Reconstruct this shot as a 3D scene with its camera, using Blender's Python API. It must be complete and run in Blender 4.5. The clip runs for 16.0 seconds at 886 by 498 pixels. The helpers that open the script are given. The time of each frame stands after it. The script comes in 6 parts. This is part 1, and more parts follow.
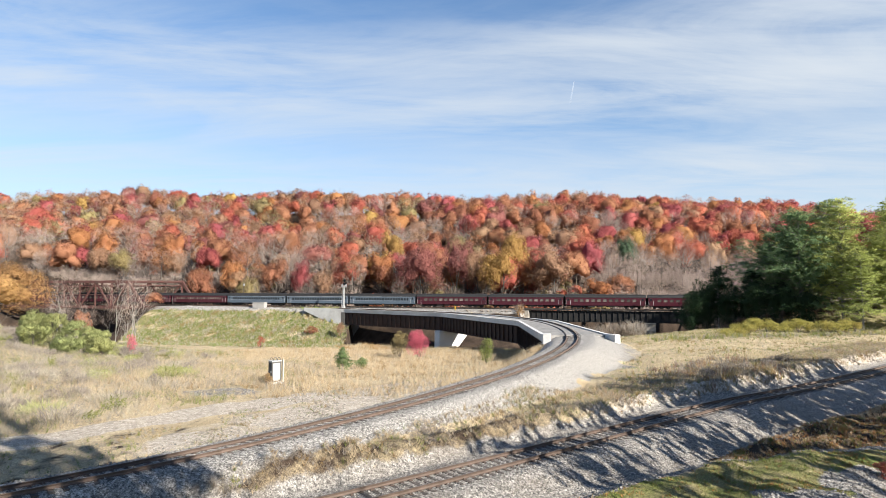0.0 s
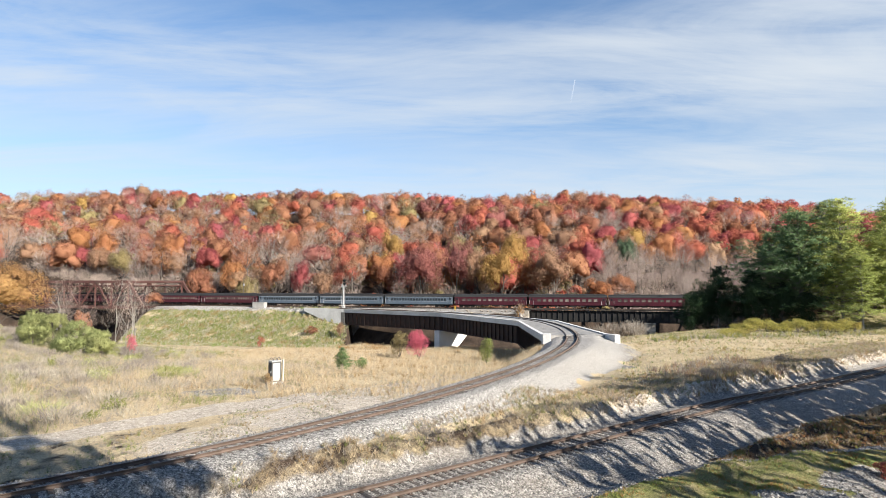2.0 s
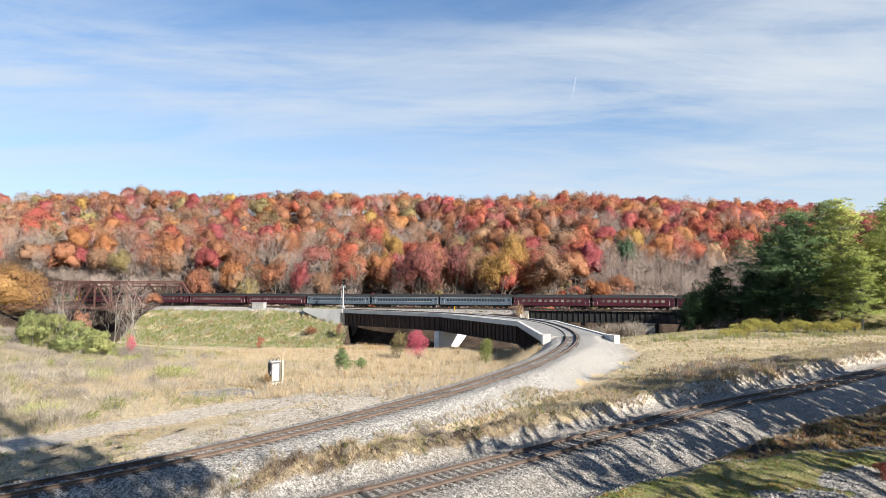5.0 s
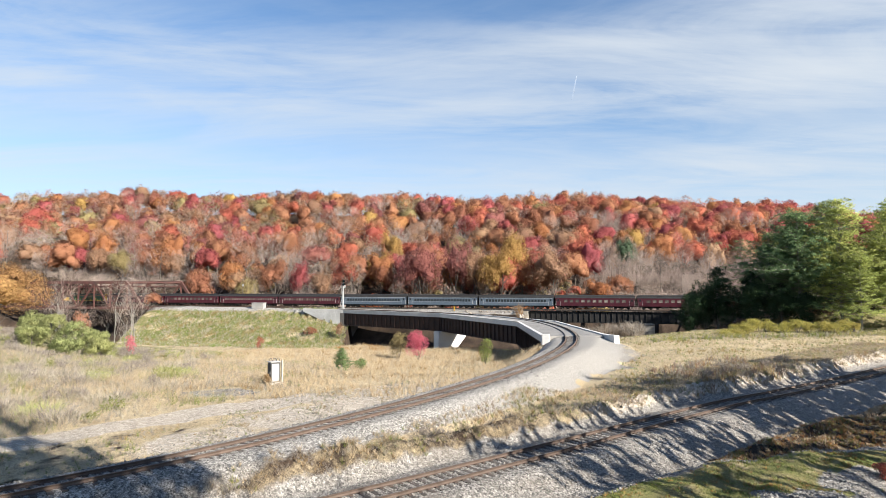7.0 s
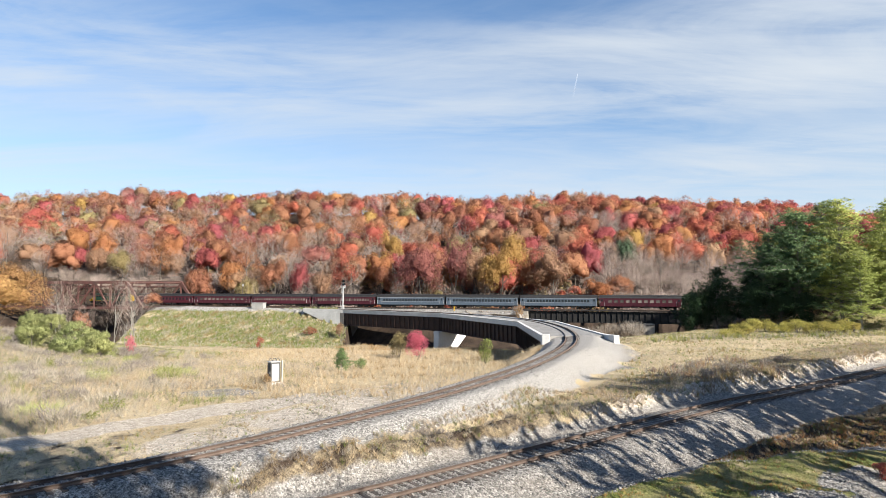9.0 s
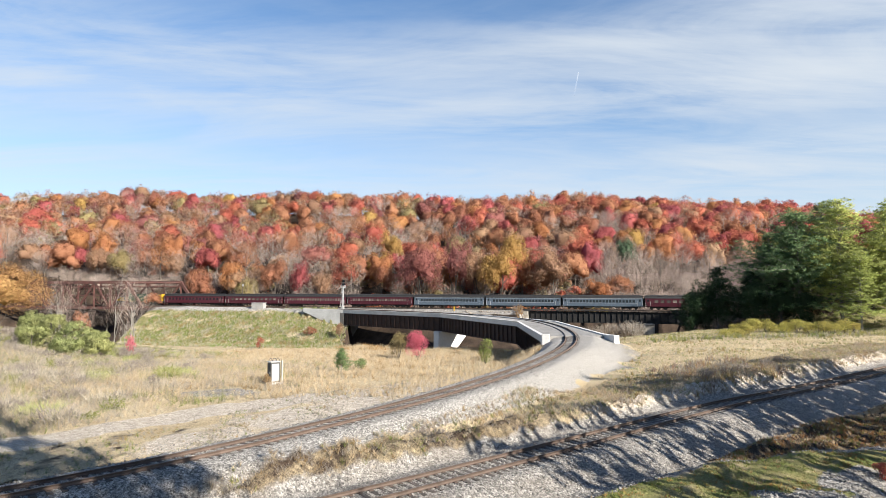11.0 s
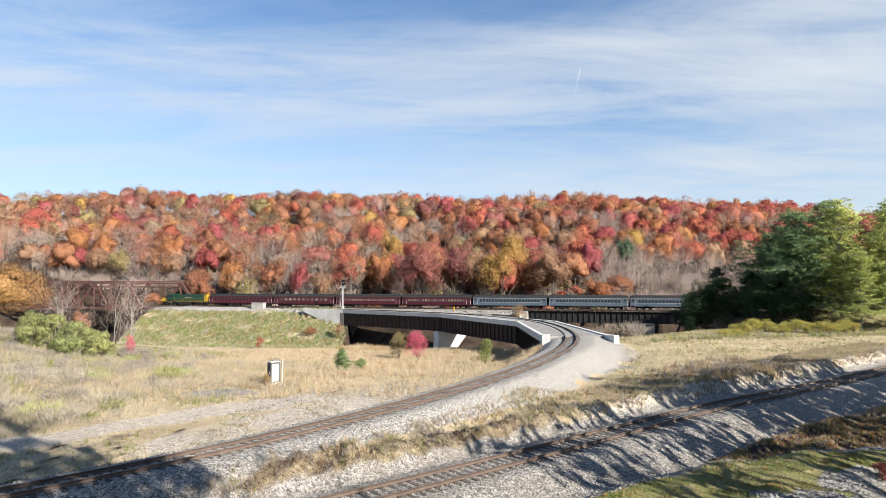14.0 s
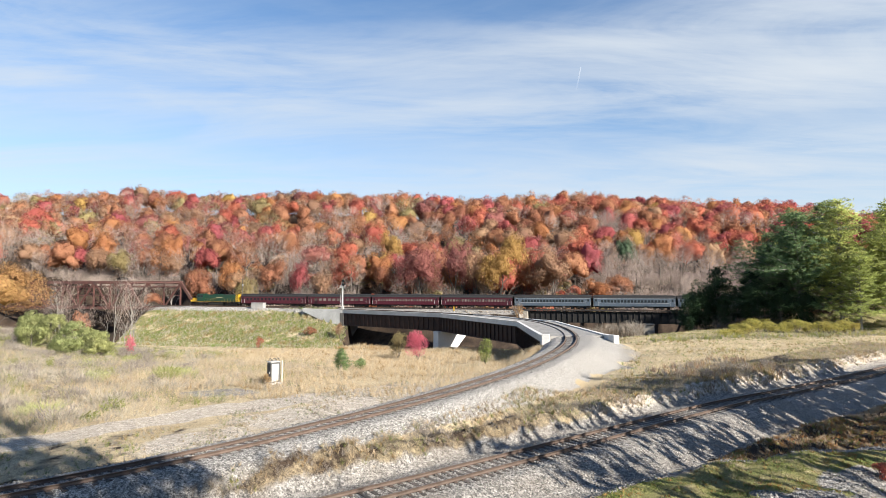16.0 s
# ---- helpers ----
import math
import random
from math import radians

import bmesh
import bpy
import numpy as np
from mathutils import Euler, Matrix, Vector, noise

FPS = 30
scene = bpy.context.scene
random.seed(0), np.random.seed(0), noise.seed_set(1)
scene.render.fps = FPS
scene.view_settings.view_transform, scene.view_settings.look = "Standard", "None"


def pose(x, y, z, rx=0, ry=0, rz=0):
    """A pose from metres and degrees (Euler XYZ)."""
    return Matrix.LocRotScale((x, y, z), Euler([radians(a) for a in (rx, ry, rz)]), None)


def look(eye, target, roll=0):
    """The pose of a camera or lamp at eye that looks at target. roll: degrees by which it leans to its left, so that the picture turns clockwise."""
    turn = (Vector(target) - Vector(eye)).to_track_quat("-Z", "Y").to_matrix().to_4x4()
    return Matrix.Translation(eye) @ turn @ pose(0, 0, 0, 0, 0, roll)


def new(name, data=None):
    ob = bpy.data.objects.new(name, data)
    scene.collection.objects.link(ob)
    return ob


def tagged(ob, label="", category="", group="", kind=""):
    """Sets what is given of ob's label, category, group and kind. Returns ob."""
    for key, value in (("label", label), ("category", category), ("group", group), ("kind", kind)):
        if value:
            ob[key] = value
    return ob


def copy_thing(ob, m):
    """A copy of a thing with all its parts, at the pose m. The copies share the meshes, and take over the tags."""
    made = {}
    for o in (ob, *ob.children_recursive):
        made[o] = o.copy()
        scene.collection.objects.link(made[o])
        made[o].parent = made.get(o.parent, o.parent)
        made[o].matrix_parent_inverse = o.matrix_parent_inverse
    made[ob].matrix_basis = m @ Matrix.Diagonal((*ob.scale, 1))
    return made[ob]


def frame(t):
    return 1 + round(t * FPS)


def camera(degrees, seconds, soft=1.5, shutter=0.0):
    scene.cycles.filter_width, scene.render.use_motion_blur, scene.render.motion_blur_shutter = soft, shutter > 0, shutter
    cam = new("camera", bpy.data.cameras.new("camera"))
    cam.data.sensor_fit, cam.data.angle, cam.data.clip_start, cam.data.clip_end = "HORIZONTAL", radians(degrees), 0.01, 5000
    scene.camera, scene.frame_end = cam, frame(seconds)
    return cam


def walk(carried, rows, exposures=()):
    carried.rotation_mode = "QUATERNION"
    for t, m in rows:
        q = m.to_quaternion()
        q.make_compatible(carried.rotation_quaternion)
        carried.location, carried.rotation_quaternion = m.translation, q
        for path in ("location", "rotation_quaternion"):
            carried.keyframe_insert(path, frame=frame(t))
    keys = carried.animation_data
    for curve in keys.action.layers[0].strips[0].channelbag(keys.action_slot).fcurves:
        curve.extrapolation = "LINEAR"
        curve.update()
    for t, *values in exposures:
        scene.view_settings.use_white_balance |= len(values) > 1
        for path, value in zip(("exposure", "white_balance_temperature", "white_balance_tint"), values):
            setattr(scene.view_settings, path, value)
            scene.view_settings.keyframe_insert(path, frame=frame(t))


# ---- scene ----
cam = camera(72.97, 16.0, soft=0.75)
TILT = 93.563
walk(cam, [(0.0, pose(0, 0, 6.8, TILT, 0, 0)), (3.0, pose(0, 0, 6.8, TILT + 0.01, 0, -0.02)),
           (7.0, pose(0, 0, 6.8, TILT + 0.06, 0, -0.08)), (12.0, pose(0, 0, 6.8, TILT + 0.06, 0, -0.09)),
           (16.0, pose(0, 0, 6.8, TILT + 0.06, 0, -0.11))])

# ---- world and sun ----
SUN_AZ = Vector((0.74, -0.67, 0)).normalized()
SUN_EL = radians(26)
sun = new("sun", bpy.data.lights.new("sun", "SUN"))
sun.data.energy, sun.data.angle, sun.data.color = 5.0, radians(0.53), (1.0, 0.93, 0.82)
sun_from = SUN_AZ * math.cos(SUN_EL) + Vector((0, 0, math.sin(SUN_EL)))
sun.matrix_world = look(sun_from * 100, (0, 0, 0))


def node(nt, kind, **values):
    n = nt.nodes.new(kind)
    for key, v in values.items():
        n.inputs[key].default_value = v
    return n


def ramp(nt, fac, stops):
    n = nt.nodes.new("ShaderNodeValToRGB")
    while len(n.color_ramp.elements) < len(stops):
        n.color_ramp.elements.new(0.5)
    for e, (p, c) in zip(n.color_ramp.elements, stops):
        e.position, e.color = p, (*c, 1) if len(c) == 3 else c
    nt.links.new(fac, n.inputs[0])
    return n.outputs[0]


def mixc(nt, fac, a, b, blend="MIX"):
    n = nt.nodes.new("ShaderNodeMix")
    n.data_type, n.blend_type = "RGBA", blend
    for sock, v in ((n.inputs[0], fac), (n.inputs[6], a), (n.inputs[7], b)):
        if isinstance(v, bpy.types.NodeSocket):
            nt.links.new(v, sock)
        else:
            sock.default_value = v if isinstance(v, float) else (*v, 1)
    return n.outputs[2]


def maths(nt, op, a, b=0.0, clamp=False):
    n = nt.nodes.new("ShaderNodeMath")
    n.operation, n.use_clamp = op, clamp
    for sock, v in zip(n.inputs, (a, b)):
        if isinstance(v, bpy.types.NodeSocket):
            nt.links.new(v, sock)
        else:
            sock.default_value = v
    return n.outputs[0]


world = bpy.data.worlds.new("sky")
scene.world = world
world.use_nodes = True
wt = world.node_tree
wt.nodes.clear()
sky = wt.nodes.new("ShaderNodeTexSky")
sky.sky_type, sky.sun_disc = "NISHITA", False
sky.sun_elevation, sky.sun_rotation = SUN_EL, math.atan2(SUN_AZ.x, SUN_AZ.y)
sky.air_density, sky.dust_density, sky.ozone_density = 1.0, 0.1, 3.0
coords = wt.nodes.new("ShaderNodeTexCoord")
sep = wt.nodes.new("ShaderNodeSeparateXYZ")
wt.links.new(coords.outputs["Generated"], sep.inputs[0])
up = maths(wt, "ADD", maths(wt, "MAXIMUM", sep.outputs[2], 0.0), 0.12)
flat = wt.nodes.new("ShaderNodeCombineXYZ")
wt.links.new(maths(wt, "DIVIDE", sep.outputs[0], up), flat.inputs[0])
wt.links.new(maths(wt, "DIVIDE", sep.outputs[1], up), flat.inputs[1])


def cloud_layer(turn, scale, shift, lo, hi, detail, warp):
    m = wt.nodes.new("ShaderNodeMapping")
    m.inputs["Rotation"].default_value = (0, 0, radians(turn))
    m.inputs["Scale"].default_value = scale
    m.inputs["Location"].default_value = shift
    wt.links.new(flat.outputs[0], m.inputs[0])
    n = node(wt, "ShaderNodeTexNoise", Scale=1.0, Detail=detail, Roughness=0.62, Distortion=warp)
    wt.links.new(m.outputs[0], n.inputs["Vector"])
    return ramp(wt, n.outputs["Fac"], [(lo, (0, 0, 0)), (hi, (1, 1, 1))])


streaks = cloud_layer(10, (0.42, 1.5, 1), (3.3, 1.7, 0), 0.40, 0.80, 9, 0.7)
wisps = cloud_layer(-12, (0.8, 2.2, 1), (7.1, 0.4, 0), 0.42, 0.85, 12, 1.2)
veil = cloud_layer(0, (0.16, 0.22, 1), (1.2, 5.2, 0), 0.30, 0.72, 4, 0.3)
sunward = ramp(wt, maths(wt, "ADD", sep.outputs[0], 0.2), [(0.1, (0.0, 0.0, 0.0)), (0.7, (0.72, 0.72, 0.72))])
thick = maths(wt, "ADD", maths(wt, "MULTIPLY", veil, 0.75), maths(wt, "ADD", sunward, 0.09))
layers = ramp(wt, maths(wt, "ADD", sep.outputs[2], maths(wt, "MULTIPLY", maths(wt, "SUBTRACT", veil, 0.5), 0.05)),
              [(0.10, (0.5, 0.5, 0.5)), (0.17, (0.75, 0.75, 0.75)), (0.225, (0.3, 0.3, 0.3)), (0.29, (1, 1, 1)), (0.33, (0.75, 0.75, 0.75)), (0.37, (1, 1, 1)), (0.42, (0.22, 0.22, 0.22)), (0.55, (0.2, 0.2, 0.2))])
amount = maths(wt, "MULTIPLY", maths(wt, "ADD", streaks, maths(wt, "MULTIPLY", wisps, 0.8)), maths(wt, "MULTIPLY", thick, maths(wt, "MULTIPLY", layers, 1.45)))
low = ramp(wt, sep.outputs[2], [(0.0, (0.55, 0.55, 0.55)), (0.14, (0.40, 0.40, 0.40)), (0.30, (0.03, 0.03, 0.03))])
amount = maths(wt, "ADD", maths(wt, "MULTIPLY", amount, 1.1), low)
overhead = ramp(wt, sep.outputs[2], [(0.42, (1, 1, 1)), (0.75, (0.12, 0.12, 0.12))])
amount = maths(wt, "MULTIPLY", maths(wt, "SUBTRACT", 1.0, maths(wt, "POWER", 0.2, amount)), overhead)
clear_blue = mixc(wt, 1.0, sky.outputs[0], (0.84, 1.01, 1.12), "MULTIPLY")
sky_colour = mixc(wt, amount, clear_blue, (4.75, 5.18, 5.65))
SKY = wt.nodes.new("ShaderNodeBackground")
SKY.inputs["Strength"].default_value = 0.0555
wt.links.new(sky_colour, SKY.inputs[0])
wout = wt.nodes.new("ShaderNodeOutputWorld")
wt.links.new(SKY.outputs[0], wout.inputs[0])
scene.view_settings.exposure = 1.48


# ---- materials ----
TONE = 0.6


def mat(name, a, b, scale=3.0, rough=0.8, bump=0.3, metal=0.0, grain=40.0, spread=0.12, grime=None, stretch=(1, 1, 1)):
    """Two-scale surface: patches from a to b, fine grain and relief, a shift of tone from piece to piece."""
    a, b = [tuple(TONE * v for v in k) for k in (a, b)]
    m = bpy.data.materials.new(name)
    m.use_nodes = True
    nt = m.node_tree
    p = nt.nodes["Principled BSDF"]
    tc = nt.nodes.new("ShaderNodeTexCoord")
    mp = nt.nodes.new("ShaderNodeMapping")
    mp.inputs["Scale"].default_value = stretch
    nt.links.new(tc.outputs["Object"], mp.inputs[0])
    big = node(nt, "ShaderNodeTexNoise", Scale=scale, Detail=5.0, Roughness=0.6)
    fine = node(nt, "ShaderNodeTexNoise", Scale=grain, Detail=3.0, Roughness=0.7)
    for n in (big, fine):
        nt.links.new(mp.outputs[0], n.inputs["Vector"])
    col = mixc(nt, ramp(nt, big.outputs["Fac"], [(0.35, (0, 0, 0)), (0.65, (1, 1, 1))]), a, b)
    grainy = ramp(nt, fine.outputs["Fac"], [(0.3, (0.72, 0.72, 0.72)), (0.7, (1.25, 1.25, 1.25))])
    col = mixc(nt, 1.0, col, grainy, "MULTIPLY")
    if grime:
        g = node(nt, "ShaderNodeTexNoise", Scale=scale * 0.37, Detail=8.0, Roughness=0.7)
        nt.links.new(mp.outputs[0], g.inputs["Vector"])
        col = mixc(nt, ramp(nt, g.outputs["Fac"], [(0.5, (0, 0, 0)), (0.68, (0.85, 0.85, 0.85))]), col, grime)
    info = nt.nodes.new("ShaderNodeObjectInfo")
    hsv = nt.nodes.new("ShaderNodeHueSaturation")
    nt.links.new(maths(nt, "ADD", maths(nt, "MULTIPLY", info.outputs["Random"], 2 * spread), 1.0 - spread), hsv.inputs["Value"])
    nt.links.new(col, hsv.inputs["Color"])
    nt.links.new(hsv.outputs[0], p.inputs["Base Color"])
    nt.links.new(maths(nt, "ADD", maths(nt, "MULTIPLY", fine.outputs["Fac"], 0.25), rough - 0.12, clamp=True), p.inputs["Roughness"])
    p.inputs["Metallic"].default_value = metal
    if bump:
        bn = node(nt, "ShaderNodeBump", Strength=bump, Distance=0.03)
        nt.links.new(fine.outputs["Fac"], bn.inputs["Height"])
        nt.links.new(bn.outputs[0], p.inputs["Normal"])
    return m


def leafy(name, a, b, glow=0.25, spread=0.16, mix=0.7):
    """Leaves and blades: each clump takes its own tone between a and b; light passes through."""
    a, b = [tuple(TONE * v for v in k) for k in (a, b)]
    m = bpy.data.materials.new(name)
    m.use_nodes = True
    nt = m.node_tree
    p = nt.nodes["Principled BSDF"]
    geo = nt.nodes.new("ShaderNodeNewGeometry")
    info = nt.nodes.new("ShaderNodeObjectInfo")
    n = node(nt, "ShaderNodeTexNoise", Scale=0.25, Detail=3.0)
    nt.links.new(geo.outputs["Position"], n.inputs["Vector"])
    fac = maths(nt, "ADD", maths(nt, "MULTIPLY", geo.outputs["Random Per Island"], mix), maths(nt, "MULTIPLY", n.outputs["Fac"], 1.2 - mix))
    col = mixc(nt, maths(nt, "SUBTRACT", fac, 0.1, clamp=True), a, b)
    hsv = nt.nodes.new("ShaderNodeHueSaturation")
    nt.links.new(maths(nt, "ADD", maths(nt, "MULTIPLY", geo.outputs["Random Per Island"], 2 * spread), 1 - spread), hsv.inputs["Value"])
    nt.links.new(maths(nt, "ADD", maths(nt, "MULTIPLY", info.outputs["Random"], 0.03), 0.485), hsv.inputs["Hue"])
    nt.links.new(col, hsv.inputs["Color"])
    nt.links.new(hsv.outputs[0], p.inputs["Base Color"])
    p.inputs["Roughness"].default_value = 0.75
    p.inputs["Specular IOR Level"].default_value = 0.2
    tr = nt.nodes.new("ShaderNodeBsdfTranslucent")
    nt.links.new(hsv.outputs[0], tr.inputs[0])
    mx = node(nt, "ShaderNodeMixShader", Fac=glow)
    nt.links.new(p.outputs[0], mx.inputs[1])
    nt.links.new(tr.outputs[0], mx.inputs[2])
    nt.links.new(mx.outputs[0], nt.nodes["Material Output"].inputs[0])
    return m


RUST = mat("rusted rail steel", (0.12, 0.082, 0.062), (0.19, 0.135, 0.107), 2.0, 0.75, 0.2, 0.3, 60)
RAILTOP = mat("worn rail head", (0.25, 0.195, 0.16), (0.18, 0.135, 0.11), 1.0, 0.45, 0.05, 0.6, 60)
TIE = mat("weathered creosoted wood", (0.055, 0.046, 0.041), (0.135, 0.112, 0.096), 1.5, 0.9, 0.5, 0, 30, 0.35, stretch=(1, 6, 6))
TIE_BLACK = mat("dark bridge timber", (0.02, 0.018, 0.018), (0.045, 0.04, 0.037), 1.5, 0.9, 0.5, 0, 30, 0.3)
STONE = mat("crushed limestone", (0.32, 0.31, 0.30), (0.52, 0.50, 0.47), 0.8, 0.9, 0.6, 0, 18, 0.3)
CONCRETE = mat("pale cast concrete", (0.84, 0.84, 0.83), (0.97, 0.96, 0.94), 0.35, 0.85, 0.25, 0, 12, 0.06, (0.40, 0.39, 0.375))
OLD_STONE = mat("old cut stone", (0.40, 0.37, 0.32), (0.54, 0.50, 0.44), 0.6, 0.9, 0.6, 0, 9, 0.15, (0.2, 0.17, 0.14))
GIRDER = mat("weathering steel", (0.028, 0.015, 0.013), (0.06, 0.028, 0.022), 0.7, 0.7, 0.15, 0.2, 14, 0.1)
TRUSS = mat("rusty red truss paint", (0.165, 0.062, 0.05), (0.095, 0.042, 0.036), 0.8, 0.75, 0.2, 0.1, 14, 0.1, (0.07, 0.05, 0.04))
BLACKIRON = mat("black painted iron", (0.010, 0.010, 0.011), (0.022, 0.020, 0.019), 0.9, 0.65, 0.2, 0.2, 20)
MAROON = mat("maroon coach paint", (0.064, 0.006, 0.015), (0.080, 0.008, 0.019), 0.5, 0.38, 0.03, 0, 25, 0.12)
GREYBLUE = mat("grey coach paint", (0.085, 0.118, 0.162), (0.112, 0.150, 0.198), 0.5, 0.4, 0.03, 0, 25, 0.05)
ROOFGREY = mat("sooty coach roof", (0.010, 0.010, 0.012), (0.022, 0.022, 0.024), 0.6, 0.8, 0.1, 0, 12, 0.1)
UNDER = mat("black undercarriage", (0.012, 0.012, 0.012), (0.03, 0.027, 0.025), 1.0, 0.8, 0.2, 0.1, 15)
CREAM = mat("cream lettering paint", (0.55, 0.45, 0.25), (0.6, 0.5, 0.3), 2.0, 0.5, 0.0, 0, 30, 0.05)
LOCOGREEN = mat("dark green engine paint", (0.008, 0.045, 0.028), (0.012, 0.06, 0.036), 0.6, 0.35, 0.03, 0, 20, 0.05)
YELLOW = mat("yellow engine paint", (0.75, 0.46, 0.03), (0.66, 0.38, 0.03), 0.8, 0.4, 0.03, 0, 20, 0.05)
TANROCK = mat("tan field stone", (0.27, 0.22, 0.165), (0.40, 0.34, 0.27), 1.5, 0.9, 0.5, 0, 9, 0.25)
GALV = mat("galvanised steel", (0.62, 0.63, 0.64), (0.75, 0.75, 0.75), 1.2, 0.45, 0.05, 0.4, 20, 0.08)
WHITEBOX = mat("weathered pale metal cabinet", (0.54, 0.54, 0.54), (0.68, 0.67, 0.65), 1.0, 0.6, 0.1, 0, 20, 0.05, (0.4, 0.38, 0.35))
POSTWOOD = mat("pale weathered post wood", (0.52, 0.47, 0.38), (0.66, 0.60, 0.50), 1.5, 0.85, 0.3, 0, 20, 0.1, stretch=(4, 4, 0.7))
RELAY = mat("grey relay house paint", (0.40, 0.39, 0.38), (0.50, 0.49, 0.47), 0.8, 0.6, 0.1, 0, 20, 0.05, (0.3, 0.28, 0.26))
SIGNALWHITE = mat("white signal mast paint", (0.80, 0.80, 0.80), (0.92, 0.92, 0.91), 1.2, 0.5, 0.05, 0, 20, 0.05)
# Concrete darkened in its base colour to paint the shade under the bridge.
SHADED_CONCRETE = mat("concrete with painted shade", (0.16, 0.15, 0.14), (0.26, 0.245, 0.23), 0.5, 0.9, 0.3, 0, 12, 0.06)
DARKBOX = mat("dark grey panel with painted shade", (0.09, 0.09, 0.095), (0.14, 0.135, 0.13), 1.5, 0.7, 0.2, 0, 20, 0.05)
BARK = mat("grey-brown bark", (0.10, 0.08, 0.065), (0.20, 0.17, 0.145), 1.2, 0.9, 0.6, 0, 8, 0.2, stretch=(3, 3, 0.6))
PALEBARK = mat("pale grey bark", (0.34, 0.31, 0.28), (0.48, 0.45, 0.41), 1.2, 0.9, 0.4, 0, 8, 0.15, stretch=(3, 3, 0.6))
GLASS = bpy.data.materials.new("coach window glass")
GLASS.use_nodes = True
_p = GLASS.node_tree.nodes["Principled BSDF"]
_p.inputs["Base Color"].default_value = (0.02, 0.024, 0.028, 1)
_p.inputs["Roughness"].default_value = 0.06
_p.inputs["IOR"].default_value = 1.3



def hazed(name, a, b, glow=0.38):
    """Leaves of a crown: each tree takes its own tone between a and b, each leaf clump shifts it, with clumped relief."""
    # distance haze is painted into the leaf colours as a share of grey
    grey = (0.40, 0.36, 0.36)
    a, b = [tuple(TONE * (0.87 * v + 0.13 * g) for v, g in zip(k, grey)) for k in (a, b)]
    m = bpy.data.materials.new(name)
    m.use_nodes = True
    nt = m.node_tree
    p = nt.nodes["Principled BSDF"]
    geo = nt.nodes.new("ShaderNodeNewGeometry")
    tone = nt.nodes.new("ShaderNodeAttribute")
    tone.attribute_name = "tone"
    clump = node(nt, "ShaderNodeTexNoise", Scale=0.8, Detail=4.0, Roughness=0.7)
    fine = node(nt, "ShaderNodeTexNoise", Scale=1.6, Detail=3.0, Roughness=0.75)
    for n in (clump, fine):
        nt.links.new(geo.outputs["Position"], n.inputs["Vector"])
    fac = maths(nt, "ADD", maths(nt, "MULTIPLY", tone.outputs["Fac"], 0.75), maths(nt, "MULTIPLY", geo.outputs["Random Per Island"], 0.3))
    fac = maths(nt, "ADD", fac, maths(nt, "MULTIPLY", maths(nt, "SUBTRACT", clump.outputs["Fac"], 0.5), 0.6), clamp=True)
    col = mixc(nt, fac, a, b)
    hsv = nt.nodes.new("ShaderNodeHueSaturation")
    value = maths(nt, "ADD", maths(nt, "MULTIPLY", geo.outputs["Random Per Island"], 0.3), maths(nt, "MULTIPLY", fine.outputs["Fac"], 0.9))
    hsv.inputs["Saturation"].default_value = 0.97
    nt.links.new(maths(nt, "ADD", value, 0.44), hsv.inputs["Value"])
    nt.links.new(maths(nt, "ADD", maths(nt, "MULTIPLY", geo.outputs["Random Per Island"], 0.02), 0.49), hsv.inputs["Hue"])
    nt.links.new(col, hsv.inputs["Color"])
    nt.links.new(hsv.outputs[0], p.inputs["Base Color"])
    p.inputs["Roughness"].default_value = 0.8
    p.inputs["Specular IOR Level"].default_value = 0.15
    bn = node(nt, "ShaderNodeBump", Strength=0.7, Distance=0.7)
    nt.links.new(clump.outputs["Fac"], bn.inputs["Height"])
    nt.links.new(bn.outputs[0], p.inputs["Normal"])
    tr = nt.nodes.new("ShaderNodeBsdfTranslucent")
    nt.links.new(hsv.outputs[0], tr.inputs[0])
    mx = node(nt, "ShaderNodeMixShader", Fac=glow)
    nt.links.new(p.outputs[0], mx.inputs[1])
    nt.links.new(tr.outputs[0], mx.inputs[2])
    nt.links.new(mx.outputs[0], nt.nodes["Material Output"].inputs[0])
    return m


# Pale pane colour paints light into the coach windows.
LIT_PANE = mat("coach glass with painted pale light", (0.11, 0.10, 0.09), (0.24, 0.215, 0.19), 1.2, 0.25, 0.0, 0, 8, 0.6)
LEAF = [hazed("rust oak leaves", (0.43, 0.15, 0.075), (0.64, 0.265, 0.12)),
        hazed("brick red leaves", (0.560, 0.114, 0.070), (0.784, 0.202, 0.098)),
        hazed("crimson leaves", (0.47, 0.07, 0.08), (0.66, 0.125, 0.12)),
        hazed("orange leaves", (0.56, 0.195, 0.058), (0.70, 0.295, 0.09)),
        hazed("golden leaves", (0.56, 0.315, 0.062), (0.74, 0.44, 0.11)),
        hazed("brown leaves", (0.422, 0.224, 0.122), (0.639, 0.367, 0.204)),
        hazed("olive leaves", (0.351, 0.273, 0.104), (0.546, 0.429, 0.169)),
        hazed("bare grey twigs", (0.48, 0.37, 0.315), (0.70, 0.565, 0.485), 0.1),
        hazed("evergreen needles", (0.040, 0.100, 0.040), (0.080, 0.170, 0.070), 0.15),
        hazed("maroon leaves", (0.320, 0.092, 0.080), (0.528, 0.169, 0.136))]
PINE = leafy("pine needles", (0.44, 0.53, 0.135), (0.74, 0.80, 0.28), 0.45)
# Darker copy of the pine colour, painting shade onto the left and rear pines.
PINE_SHADED = leafy("pine needles with painted shade", (0.13, 0.22, 0.09), (0.36, 0.48, 0.22), 0.4)
